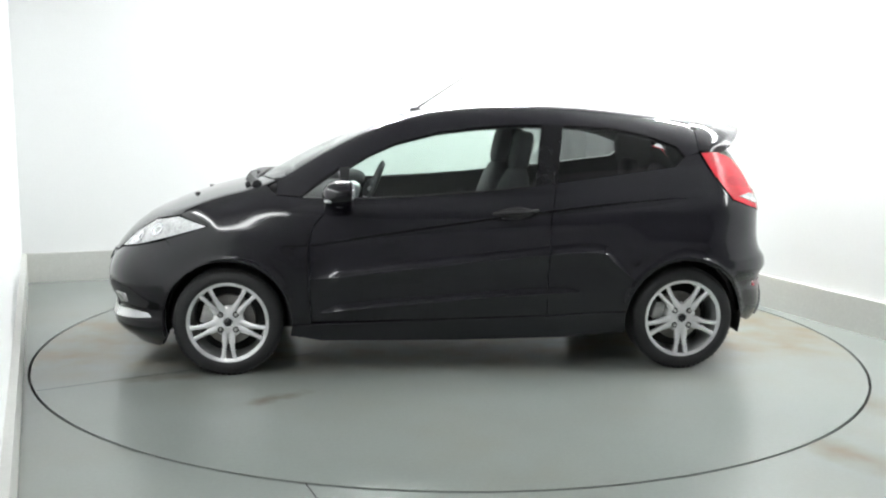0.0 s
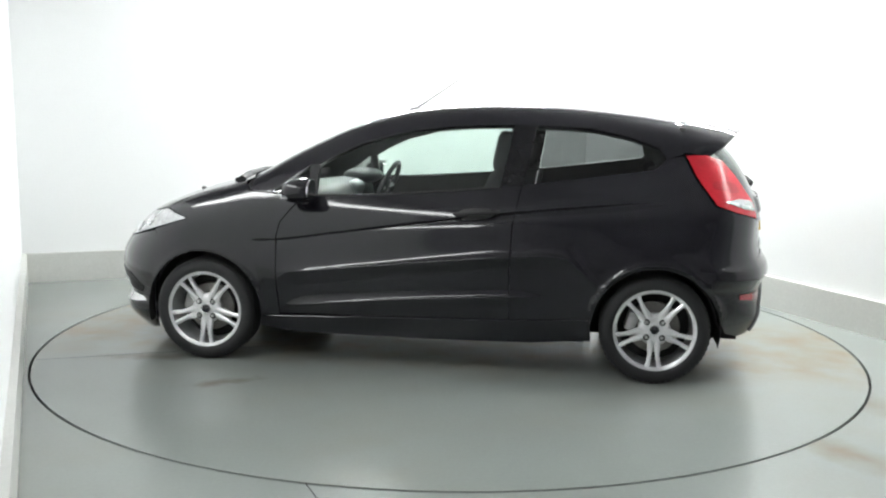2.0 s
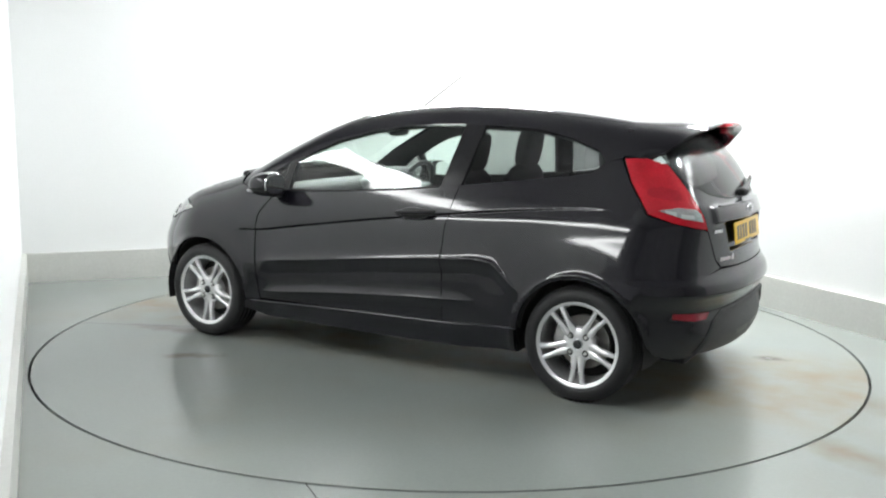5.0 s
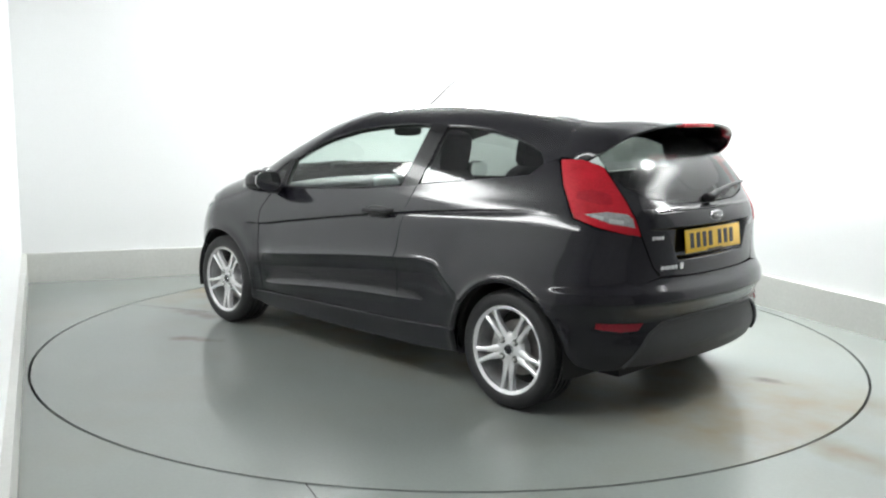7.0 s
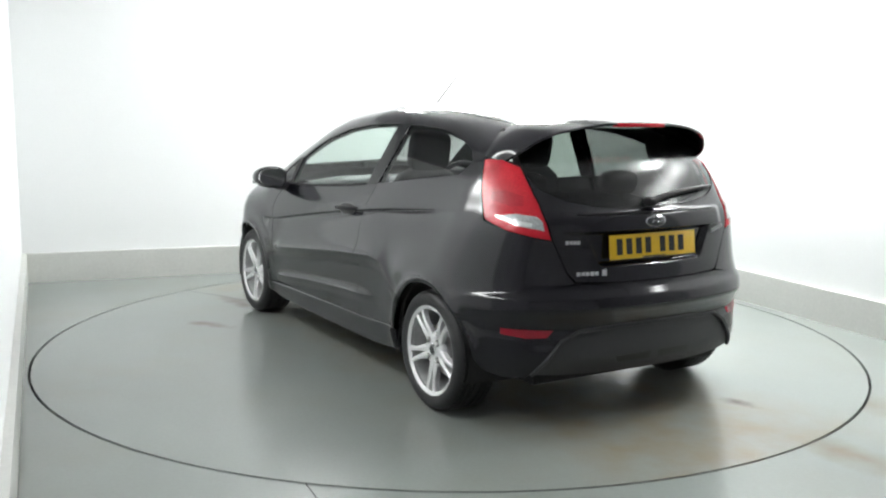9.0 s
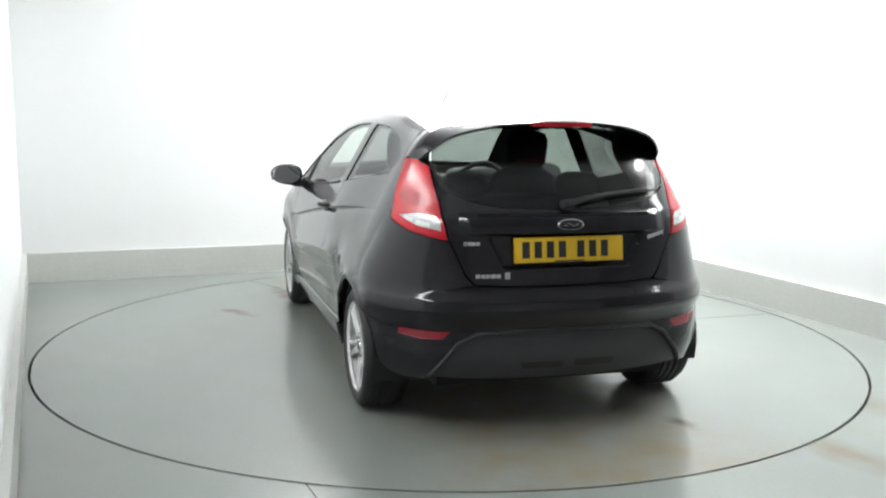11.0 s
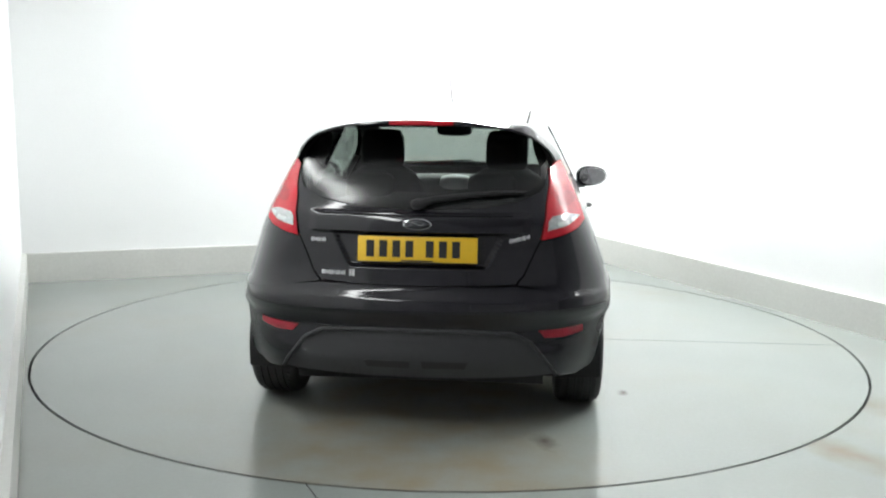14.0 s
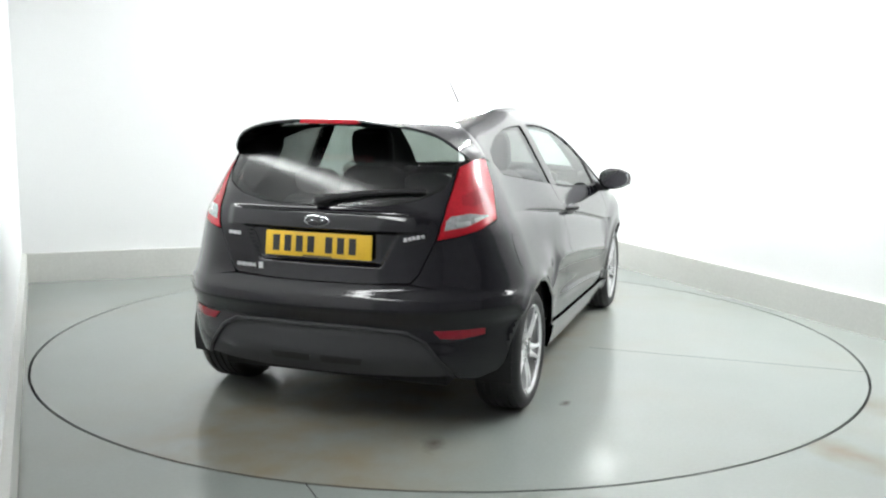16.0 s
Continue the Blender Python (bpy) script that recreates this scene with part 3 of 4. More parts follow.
# ---- the car's panels and parts ----
BELT_DOOR = [(.66, .944), (.17, .962), (-.20, .990), (-.41, 1.014)]
BELT_REAR = [(-.532, 1.030), (-.89, 1.075), (-1.22, 1.118), (-1.285, 1.178)]
GLASS_TOP = [(.600, 1.112), (.50, 1.172), (.35, 1.240), (.11, 1.303), (-.10, 1.330), (-.27, 1.342), (-.468, 1.346)]
QUARTER_TOP = [(-.588, 1.342), (-.72, 1.340), (-.89, 1.328), (-1.08, 1.290), (-1.24, 1.232), (-1.285, 1.178)]
TAIL_SIDE = [(-1.372, 1.195), (-1.432, 1.085), (-1.535, .945)]
EDGE_TOP = [(.985, .655), (.955, .648), (.8, .608), (.6, .568), (.4, .533), (.28, .508), (0, .497), (-.5, .49), (-1.0, .48), (-1.362, .465)]
LAMP_UP = [(1.50, .850), (1.64, .819), (1.76, .745), (1.85, .665)]
P = lambda x, y: math.atan2(y, -(x - AX_R))      # angle round the tail
SKIRT = [(.905, .268), (.806, .270), (-.02, .295), (-.478, .306), (-.905, .330)]


def mirrored(half):
    """A closed outline from its left half, given from the middle of the top to the middle of the bottom, in (angle, z)."""
    return half + [(-a, b) for a, b in half[::-1] if abs(a) > 1e-6]


def rear_pts(pts):
    """(y, z) places on the tail as (angle, z)."""
    out = []
    for y, z in pts:
        x = float(REAR(z)) + .20 * y * y + .24 * y ** 4
        out.append((P(x, y), z))
    return out


def build_body(car):
    A0, A1 = WHEELS
    # bonnet, windscreen, roof
    up = conv(LAMP_UP, "side", "top")
    half = [(1.97, 0), (1.935, .28), (1.90, .40)] + up[::-1] + [(1.36, .662), (1.2, .668), (.992, .660), (1.035, .56), (1.115, .3), (1.14, 0)]
    bonnet = half + [(x, -y) for x, y in half[::-1] if y]
    panel("bonnet", [patch("top", bonnet)], M_PAINT, car, "glossy black bonnet")
    half = [(1.125, 0), (1.10, .3), (1.015, .56), (.962, .642), (.8, .603), (.6, .563), (.4, .528), (.29, .503), (.30, .3), (.31, 0)]
    panel("windscreen", [patch("top", half + [(x, -y) for x, y in half[::-1] if y], -.004)], M_SCREEN, car, "clear raked windscreen", .004).visible_shadow = False
    half = [(.305, 0), (.295, .3), (.284, .497), (0, .490), (-.5, .483), (-1.0, .473), (-1.362, .458), (-1.362, 0)]
    panel("roof", [patch("top", half + [(x, -y) for x, y in half[::-1] if y])], M_PAINT, car, "glossy black roof panel")
    half = [(.30, 0), (.29, .3), (.275, .46), (-1.3, .43), (-1.3, 0)]
    panel("headlining", [patch("top", half + [(x, -y) for x, y in half[::-1] if y], -.03, (.1, .1))], M_INNER, car, "", 0)
    bm = bmesh.new()
    tube(bm, [(1.10, -.60, 1.0), (1.165, -.3, 1.012), (1.18, 0, 1.016), (1.165, .3, 1.012), (1.10, .60, 1.0)], .03, 8)
    part("cowl", bm, M_TRIM, car, "black plastic scuttle panel")
    for sgn in (1, -1):
        bm = bmesh.new()
        blob(bm, Matrix.Translation((.985, sgn * .648, .985)) @ Matrix.Rotation(sgn * -.35, 4, "Z") @ Matrix.Diagonal((.055, .035, .035, 1)), 2.4, 14, 10)
        part("pillar_foot", bm, M_TRIM, car)
    for y0, y1 in ((.50, -.08), (.02, -.52)):
        bm = bmesh.new()
        a, b = [Vector(shoot("top", [x], [y], .006)[0]) for x, y in ((1.15, y0), (1.09, y1))]
        tube(bm, [a, a.lerp(b, .5) + Vector((0, 0, .006)), b], [.011, .008, .006])
        block(bm, (a.x - .025, a.y - .02, a.z - .03), (a.x + .025, a.y + .02, a.z + .006), Matrix(), .006)
        part("windscreen_wiper", bm, M_TRIM, car)
    for y in (.28, -.28):
        bm = bmesh.new()
        a = shoot("top", [1.47], [y], .003)[0]
        blob(bm, Matrix.Translation(a) @ Matrix.Diagonal((.016, .011, .008, 1)), seg=12, rings=8)
        part("washer_jet", bm, M_TRIM, car)
    # upper frame of the sides: windscreen pillar, roof rail, rear pillar
    edge = conv(EDGE_TOP, "top", "roll", 6)
    low = [(-1.368, 1.200)] + QUARTER_TOP[::-1] + [(-.468, 1.346)] + GLASS_TOP[::-1][1:] + [(.655, 1.108), (.865, .957), (.985, .966)]
    frame_pt = patch("roll", edge + conv(low, "side", "roll", 3))
    pillar = patch("side", [(-.468, 1.346), (-.588, 1.342), (-.532, 1.030), (-.41, 1.014)])
    divider = patch("side", [(.600, 1.112), (.655, 1.108), (.640, .946), (.600, .946)])
    both("side_frame", frame_pt, M_PAINT, car, "black roof rail and window pillars", .03)
    both("door_pillar", pillar, M_GLOSS, car, "satin black door pillar", .03)
    both("pillar_trim", divider, M_TRIM, car, "satin black window divider", .03)
    # front wing
    aF, aR = .338, .332
    wing = [(.806, .274), (.821, .5), (.816, .72), (.796, .80), (.72, .893), (.670, .944), (.865, .951), (.985, .960)]
    wo = conv(wing, "side", "front") + conv([(.992, .668), (1.2, .675), (1.36, .669)], "top", "front")[1:] + conv([(1.497, .850), (1.338, .804), (1.455, .761), (1.565, .727)], "side", "front", 3)
    wo += conv([(1.565, .727)] + arch(A0, aF, 58, 183), "side", "front", 1)[1:]
    wing_pt = patch("front", wo)
    both("front_wing", wing_pt, M_PAINT, car, "glossy black front wing")
    # headlight
    lamp = conv([(1.345, .803), (1.50, .842), (1.64, .812), (1.76, .738), (1.85, .656), (1.72, .688), (1.57, .734), (1.46, .767)], "side", "front", 3)
    lamps = both("headlight", patch("front", lamp, .002), M_CLEAR, car, "clear swept-back headlight", .03)
    for ob, s in zip(lamps, (1, -1)):
        for x, z, r in ((1.62, .768, .036), (1.73, .722, .034)):
            c = shoot("side", [x], [z], .004)[0] * (1, s, 1)
            g = gradient(np.array([c]))[0]
            bm = bmesh.new()
            revolve(bm, [(0, -.004), (r * .6, -.002), (r * .8, .004), (r, .003), (r, -.01)], 24)
            part("lamp_bowl", bm, M_CHROME, ob, at=Matrix.Translation(c) @ Vector(g).to_track_quat("Y", "Z").to_matrix().to_4x4())
    # front bumper with its grilles
    seam = conv([(1.413, .574), (1.565, .720), (1.72, .680), (1.85, .647)], "side", "front", 3)
    nose = conv([(1.905, .40), (1.94, .28), (1.975, 0)], "top", "front", 3)
    under = conv(arch(A0, aF, -12, 58)[::-1] + [(1.60, .17), (1.63, .125)], "side", "front", 1)
    h = [(0, nose[-1][1] - .004)] + [(a, z - .006) for a, z in nose[::-1][1:]] + seam[::-1] + under[1:] + [(.6, .115), (.3, .11), (0, .11)]
    bump_pt = patch("front", mirrored(h))
    fb = panel("front_bumper", [bump_pt], M_PAINT, car, "black front bumper with deep chin")
    panel("lower_grille", [patch("front", mirrored([(0, .44), (.35, .43), (.50, .40), (.46, .27), (.3, .25), (0, .25)]), .006)], M_TRIM, fb, "black mesh lower grille", .02)
    panel("upper_grille", [patch("front", mirrored([(0, .60), (.3, .60), (.42, .585), (.38, .555), (0, .55)]), .006)], M_TRIM, fb, "slim black upper grille", .02)
    both("fog_lamp_recess", patch("front", conv([(1.93, .46), (1.80, .445), (1.67, .375), (1.70, .338), (1.92, .345)], "side", "front", 3), .005), M_TRIM, fb, "black fog lamp surround", .015)
    both("fog_lamp", patch("front", conv([(1.885, .405), (1.82, .40), (1.81, .355), (1.87, .345)], "side", "front", 3), .012), M_CLEAR, fb, "round clear fog lamp", .012)
    both("chin_blade", patch("front", conv([(1.96, .29), (1.80, .315), (1.69, .312), (1.665, .292), (1.78, .272), (1.945, .25)], "side", "front", 3), .008), M_ALLOY, fb, "bright silver blade under the fog lamp", .012)
    # doors
    door_o = [(.800, .288), (.815, .5), (.810, .72), (.790, .80), (.714, .890)] + BELT_DOOR + [(-.522, 1.026), (-.482, .82), (-.472, .60), (-.472, .314), (-.02, .302)]
    doors = both("door", patch("side", door_o), M_PAINT, car, "glossy black front door")
    glass_o = [(.600, .948)] + GLASS_TOP + [(-.41, 1.016), (-.2, .992), (.17, .964)]
    for ob, q in zip(doors, (patch("side", glass_o, -.008, (.06, .04)), None)):
        g0 = q or mirror(patch("side", glass_o, -.008, (.06, .04)))
        panel("window", [g0], M_GLASS, ob, "green-tinted door glass", .003).visible_shadow = False
    for ob, s in zip(doors, (1, -1)):
        y0 = float(shoot("side", [-.29], [.875])[0][1])
        bm = bmesh.new()
        pts = [(-.165, y0 - .012, .868), (-.20, y0 + .016, .873), (-.29, y0 + .026, .879), (-.375, y0 + .018, .884), (-.415, y0 - .012, .887)]
        tube(bm, [(x, s * y, z) for x, y, z in pts], [.010, .012, .0125, .012, .010], 10)
        part("door_handle", bm, M_TRIM, ob, "black bar door handle")
        # low black lump that gives the shade behind the handle as colour
        bm = bmesh.new()
        blob(bm, Matrix.Translation((-.285, s * (y0 - .006), .872)) @ Matrix.Rotation(.06, 4, "Y") @ Matrix.Diagonal((.10, .012, .032, 1)), 2.2)
        part("handle_recess_shade", bm, M_INK, ob)
        # rubber strip under the glass
        bm = bmesh.new()
        xs = [(.655, .948), (.4, .953), (.17, .966), (-.2, .994), (-.405, 1.017)]
        tube(bm, [tuple(shoot("side", [x], [z], .001)[0] * (1, s, 1)) for x, z in xs], .006, 6)
        part("weather_strip", bm, M_TRIM, ob)
    both("quarter_light", patch("side", [(.855, .957), (.660, 1.098), (.648, .950)], -.006, (.06, .04)), M_PRIV, car, "small triangular front quarter light", .003)
    # sills
    sk = SKIRT + [(-.912, .215), (-.6, .185), (0, .175), (.75, .180), (.915, .215)]
    both("side_skirt", patch("side", sk, .012), M_PAINT, car, "black moulded side skirt", .05)
    # rear quarters
    q = conv([(-.478, .312), (-.478, .60), (-.488, .82), (-.528, 1.026)] + BELT_REAR + [(-1.366, 1.192), (-1.428, 1.082), (-1.533, .938)], "side", "rear", 4)
    q += [(P(-1.655, .70), .900), (P(-1.735, .61), .874)] + rear_pts([(.531, .858), (.468, .715), (.435, .672)]) + rear_pts([(.55, .652), (.66, .625)]) + conv([(-1.56, .602), (-1.437, .566)], "side", "rear", 3)
    q += conv(arch(A1, aR, 6, 124)[::-1] + [(-.905, .336)], "side", "rear", 1)[1:]
    quarters = both("rear_quarter_panel", patch("rear", q), M_PAINT, car, "glossy black rear quarter panel")
    qg = [(-.538, 1.034)] + QUARTER_TOP[:-1] + [(-1.28, 1.18), (-1.215, 1.122), (-.89, 1.079)]
    both("rear_side_window", patch("side", qg, -.006, (.06, .04)), M_PRIV, car, "smoked rear side window", .003)
    f = patch("side", [(-1.30, .86), (-1.44, .868), (-1.462, .85), (-1.462, .735), (-1.445, .715), (-1.305, .705), (-1.287, .72), (-1.285, .845)], .0012)
    panel("fuel_flap", [mirror(f)], M_PAINT, quarters[1], "flush black fuel flap", .008)
    # tail lamps
    t = conv([(-1.378, 1.196), (-1.437, 1.084), (-1.540, .944)], "side", "rear", 4) + [(P(-1.655, .70), .906), (P(-1.735, .61), .879)] + rear_pts([(.535, .866), (.548, .93), (.562, 1.02), (.582, 1.10), (.598, 1.17)]) + conv([(-1.47, 1.203)], "side", "rear")
    tails = both("tail_light", patch("rear", t, .004), M_RED, car, "tall red tail light wrapping the rear corner", .03)
    w = [(P(-1.60, .735), .962), (P(-1.70, .655), .922), (P(-1.745, .60), .912)] + rear_pts([(.560, .905), (.563, .945)]) + [(P(-1.745, .60), .965), (P(-1.68, .67), .975)]
    wp = patch("rear", w, .0065)
    for ob, pt in zip(tails, (wp, mirror(wp))):
        panel("reversing_lamp", [pt], M_CLEAR, ob, "clear reversing lamp", .005)
    cells = [("lamp_cell", M_REDMID, [(P(-1.56, .755), 1.03), (P(-1.66, .69), 1.005), (P(-1.70, .65), 1.01), (P(-1.69, .65), 1.05), (P(-1.62, .71), 1.07), (P(-1.56, .752), 1.06)], .0045),
             ("bulb_cell", M_BARREL, [(P(-1.69, .67), .928), (P(-1.735, .617), .921), (P(-1.735, .615), .938), (P(-1.69, .668), .946)], .0075),
             ("bulb_cell", M_BARREL, [(P(-1.63, .717), .953), (P(-1.67, .683), .936), (P(-1.67, .681), .954), (P(-1.63, .716), .964)], .0075)]
    for nm, mat, o, off in cells:
        cp = patch("rear", o, off)
        for ob, pt in zip(tails, (cp, mirror(cp))):
            panel(nm, [pt], mat, ob, "", .003)
    # tailgate, rear glass
    low_glass = [(.592, 1.185), (.575, 1.13), (.535, 1.078), (.43, 1.03), (.28, 1.003), (0, .993)]
    tg = rear_pts([(0, .993 - .004), (.28, .999), (.43, 1.026), (.535, 1.074), (.575, 1.126), (.590, 1.17), (.575, 1.10), (.555, 1.02), (.541, .93), (.527, .864), (.462, .717), (.425, .678), (.27, .670), (0, .668)])
    gate = panel("tailgate", [patch("rear", mirrored(tg), 0, (.010, .0085))], M_PAINT, car, "black tailgate with a recessed plate panel")
    rg = rear_pts(low_glass[::-1] + [(.597, 1.22), (.57, 1.30), (.40, 1.34), (0, 1.345)])
    g = panel("rear_window", [patch("rear", mirrored(rg), -.003, (.05, .04))], M_REARGLASS, car, "smoked curved rear window", .004)
    g.visible_shadow = False
    bm = bmesh.new()
    pts = [shoot("rear", [P(-1.84, y)], [.972], .003)[0] for y in np.linspace(-.44, .44, 17)]
    tube(bm, pts, .0055, 8)
    part("handle_strip", bm, M_PAINT, gate, "glossy black grip strip over the plate")
    # rear bumper and diffuser
    top = rear_pts([(0, .662), (.27, .664), (.43, .666), (.55, .6515), (.66, .6245)]) + conv([(-1.56, .6015), (-1.438, .5655)], "side", "rear", 3)
    side_arch = conv(arch(A1, aR, 125, 170) + [(-1.585, .32), (-1.61, .275), (-1.66, .255)], "side", "rear", 1)
    dif = [(.63, .255), (.585, .315), (.50, .42), (.42, .462), (.2, .474), (0, .476)]
    rb = panel("rear_bumper", [patch("rear", mirrored(top + side_arch + [(P(-1.70, .74), .248)] + rear_pts(dif)))], M_PAINT, car, "black rear bumper")
    dd = rear_pts([(0, .471), (.2, .469), (.417, .457), (.495, .416), (.578, .311), (.612, .265), (.5, .26), (.2, .255), (0, .255)])
    df = panel("diffuser", [patch("rear", mirrored(dd), -.008)], M_DIFF, rb, "dull charcoal diffuser panel", .10)
    for s in (1, -1):
        sl = patch("rear", [(s * a, b) for a, b in rear_pts([(.025, .335), (.23, .333), (.215, .302), (.03, .302)])], .0005 - .008)
        panel("diffuser_slot", [sl], M_INK, df, "", .004)
    # raised lip round the diffuser
    bm = bmesh.new()
    lip = [shoot("rear", [a], [z], .002)[0] for a, z in rear_pts(dense([(s * y, z) for s, y, z in [(1, .612, .265), (1, .582, .313), (1, .498, .419), (1, .418, .460), (1, .2, .472), (-1, .2, .472), (-1, .418, .460), (-1, .498, .419), (-1, .582, .313), (-1, .612, .265)]], 4))]
    tube(bm, lip, .009, 8)
    part("diffuser_lip", bm, M_DIFF, rb)
    rf = patch("rear", rear_pts([(.53, .470), (.64, .474)]) + [(P(-1.70, .755), .478), (P(-1.70, .757), .452)] + rear_pts([(.64, .436), (.56, .438)]), .004)
    both("reflector", rf, M_REDDK, rb, "dark red bumper reflector", .012)
    # dark linings behind the outer sheet
    both("tail_lining", patch("rear", t, -.04, (.08, .05)), M_INNER, car, "", 0)
    for nm, pt in (("wing_lining", patch("front", wo, -.035, (.08, .06))), ("quarter_lining", patch("rear", q, -.05, (.08, .05))), ("door_lining", patch("side", door_o, -.06, (.08, .06)))):
        both(nm, pt, M_INNER, car, "", 0)
    for nm, pt in (("bonnet_lining", patch("top", [(x * .99 + .01, y * .99) for x, y in bonnet], -.03, (.1, .1))), ("bumper_lining", patch("front", mirrored(h), -.03, (.09, .06))),
                   ("tailgate_lining", patch("rear", mirrored(tg), -.045, (.09, .06))), ("bumper_lining", patch("rear", mirrored(top + side_arch + [(P(-1.70, .74), .265), (0, .265)]), -.04, (.09, .06)))):
        panel(nm, [pt], M_INNER, car, "", 0)
    both("pillar_lining", patch("roll", edge + conv(low, "side", "roll", 3), -.035, (.08, .06)), M_INNER, car, "", 0)
    # underside and wheel housings
    bm = bmesh.new()
    block(bm, (-1.70, -.56, .20), (1.80, .56, .34))
    block(bm, (-.88, -.75, .185), (.88, .75, .33))
    block(bm, (.85, -.55, .34), (1.0, .55, .93))
    part("floor_pan", bm, M_INNER, car, smooth=False)
    for wx, r in ((A0, aF), (A1, aR)):
        for s in (1, -1):
            bm = bmesh.new()
            revolve(bm, [(r + .004, s * .825), (r + .012, s * .70), (r + .012, s * .56), (.02, s * .56)], 28, angle=math.pi * 1.16)
            part("wheel_housing", bm, M_INNER, car, at=Matrix.Translation((wx, 0, WR)) @ Matrix.Rotation(math.radians(14.5), 4, "Y"))
    return gate


def build_spoiler(car):
    tail = curve([(0, 0), (.25, .2), (.5, .38), (.7, .50), (.85, .57), (1, .605)])
    tz = curve([(0, 1.374), (.25, 1.368), (.5, 1.342), (.7, 1.300), (.85, 1.240), (1, 1.188)])
    tx = curve([(0, -1.719), (.25, -1.716), (.5, -1.692), (.7, -1.635), (.85, -1.57), (1, -1.485)])
    end = float(into("roll", shoot("side", [-1.37], [1.207]))[0][1])
    bm = bmesh.new()
    rows = []
    for i in range(-24, 25):
        s, sg = abs(i) / 24, (1 if i >= 0 else -1)
        psi = math.pi / 2 + (end - math.pi / 2) * s ** 1.05
        L = shoot("roll", [-1.366], [psi], .003)[0]
        T = np.array((float(tx(s)), float(tail(s)), float(tz(s))))
        n = np.array((0, math.cos(psi) * .9, math.sin(psi) * .9 + .1))
        n /= np.linalg.norm(n)
        sec = []
        for u in np.linspace(0, 1, 7):
            sec.append(L + (T - L) * u + n * .05 * u * (1 - u))
        sec.append(T - n * .009 + np.array((-.003, 0, 0)))
        for u in np.linspace(1, 0, 6):
            th = .013 + (.05 - .013) * (1 - u)
            sec.append(L + (T - L) * u + n * .05 * u * (1 - u) - n * th + np.array((.012 * (u > .99), 0, 0)))
        rows.append([bm.verts.new((p[0], sg * p[1], p[2])) for p in sec])
    for a, b in zip(rows, rows[1:]):
        for k in range(len(a)):
            j = (k + 1) % len(a)
            bm.faces.new((a[k], a[j], b[j], b[k]))
    bm.faces.new(rows[0]), bm.faces.new(rows[-1])
    sp = part("roof_spoiler", bm, M_PAINT, car, "black roof spoiler over the rear window")
    bm = bmesh.new()
    block(bm, (-1.731, -.14, 1.352), (-1.684, .14, 1.370), Matrix(), .004)
    part("high_brake_light", bm, M_RED, sp, "slim red brake light strip", smooth=True)
    # aerial on the front of the roof
    bm = bmesh.new()
    z0 = float(shoot("top", [.20], [0.0])[0][2])
    blob(bm, Matrix.Translation((.20, 0, z0)) @ Matrix.Diagonal((.035, .018, .014, 1)), seg=14, rings=8)
    tube(bm, [(.205, 0, z0), (.10, 0, z0 + .07), (-.16, 0, z0 + .245)], [.006, .0045, .0022], 8)
    part("aerial", bm, M_TRIM, car, "thin black roof aerial")


def build_mirrors(car):
    for s in (1, -1):
        bm = bmesh.new()
        blob(bm, Matrix.Translation((.645, s * .925, .985)) @ Matrix.Rotation(s * -.05, 4, "Z") @ Matrix.Diagonal((.094, .104, .066, 1)), 2.6, 28, 18)
        for v in bm.verts:
            u = max(0, min(1, (s * v.co.y - .87) / .16))
            v.co.z = .985 + (v.co.z - .985) * (1.08 - (.42 if v.co.z < .985 else .16) * u * u)
            if v.co.x < .595:
                v.co.x = .595 + (v.co.x - .595) * .1
            else:
                v.co.z -= .10 * max(0, v.co.x - .64)
        m = part("door_mirror", bm, M_PAINT, car, "black door mirror housing")
        bm = bmesh.new()
        ring = [[bm.verts.new((x, .088 * f * math.copysign(abs(math.cos(a)) ** .7, math.cos(a)), .054 * f * math.copysign(abs(math.sin(a)) ** .7, math.sin(a)))) for a in [k * math.pi / 16 for k in range(32)]] for x, f in ((.004, 1), (0, 1), (-.002, .97))]
        for ra, rb in zip(ring, ring[1:]):
            for k in range(32):
                bm.faces.new((ra[k], ra[(k + 1) % 32], rb[(k + 1) % 32], rb[k]))
        bm.faces.new(ring[0]), bm.faces.new(ring[-1])
        for v in bm.verts:
            u = max(0, min(1, (s * v.co.y + .06) / .16))
            v.co.z *= 1.06 - (.42 if v.co.z < 0 else .16) * u * u
        part("mirror_glass", bm, M_MIRROR, m, "mirror glass", smooth=False, at=Matrix.Translation((.586, s * .93, .987)) @ Matrix.Rotation(s * .06, 4, "Z") @ Matrix.Rotation(-.02, 4, "Y"))
        bm = bmesh.new()
        blob(bm, Matrix.Translation((.690, s * .965, .952)) @ Matrix.Rotation(s * -.5, 4, "Z") @ Matrix.Diagonal((.026, .06, .013, 1)), 2.5, 16, 10)
        part("side_repeater", bm, M_CLEAR, m, "clear indicator strip")
        bm = bmesh.new()
        tube(bm, [(.66, s * .775, .935), (.655, s * .83, .925), (.645, s * .88, .935)], [.035, .026, .03], 10)
        part("mirror_arm", bm, M_TRIM, m)


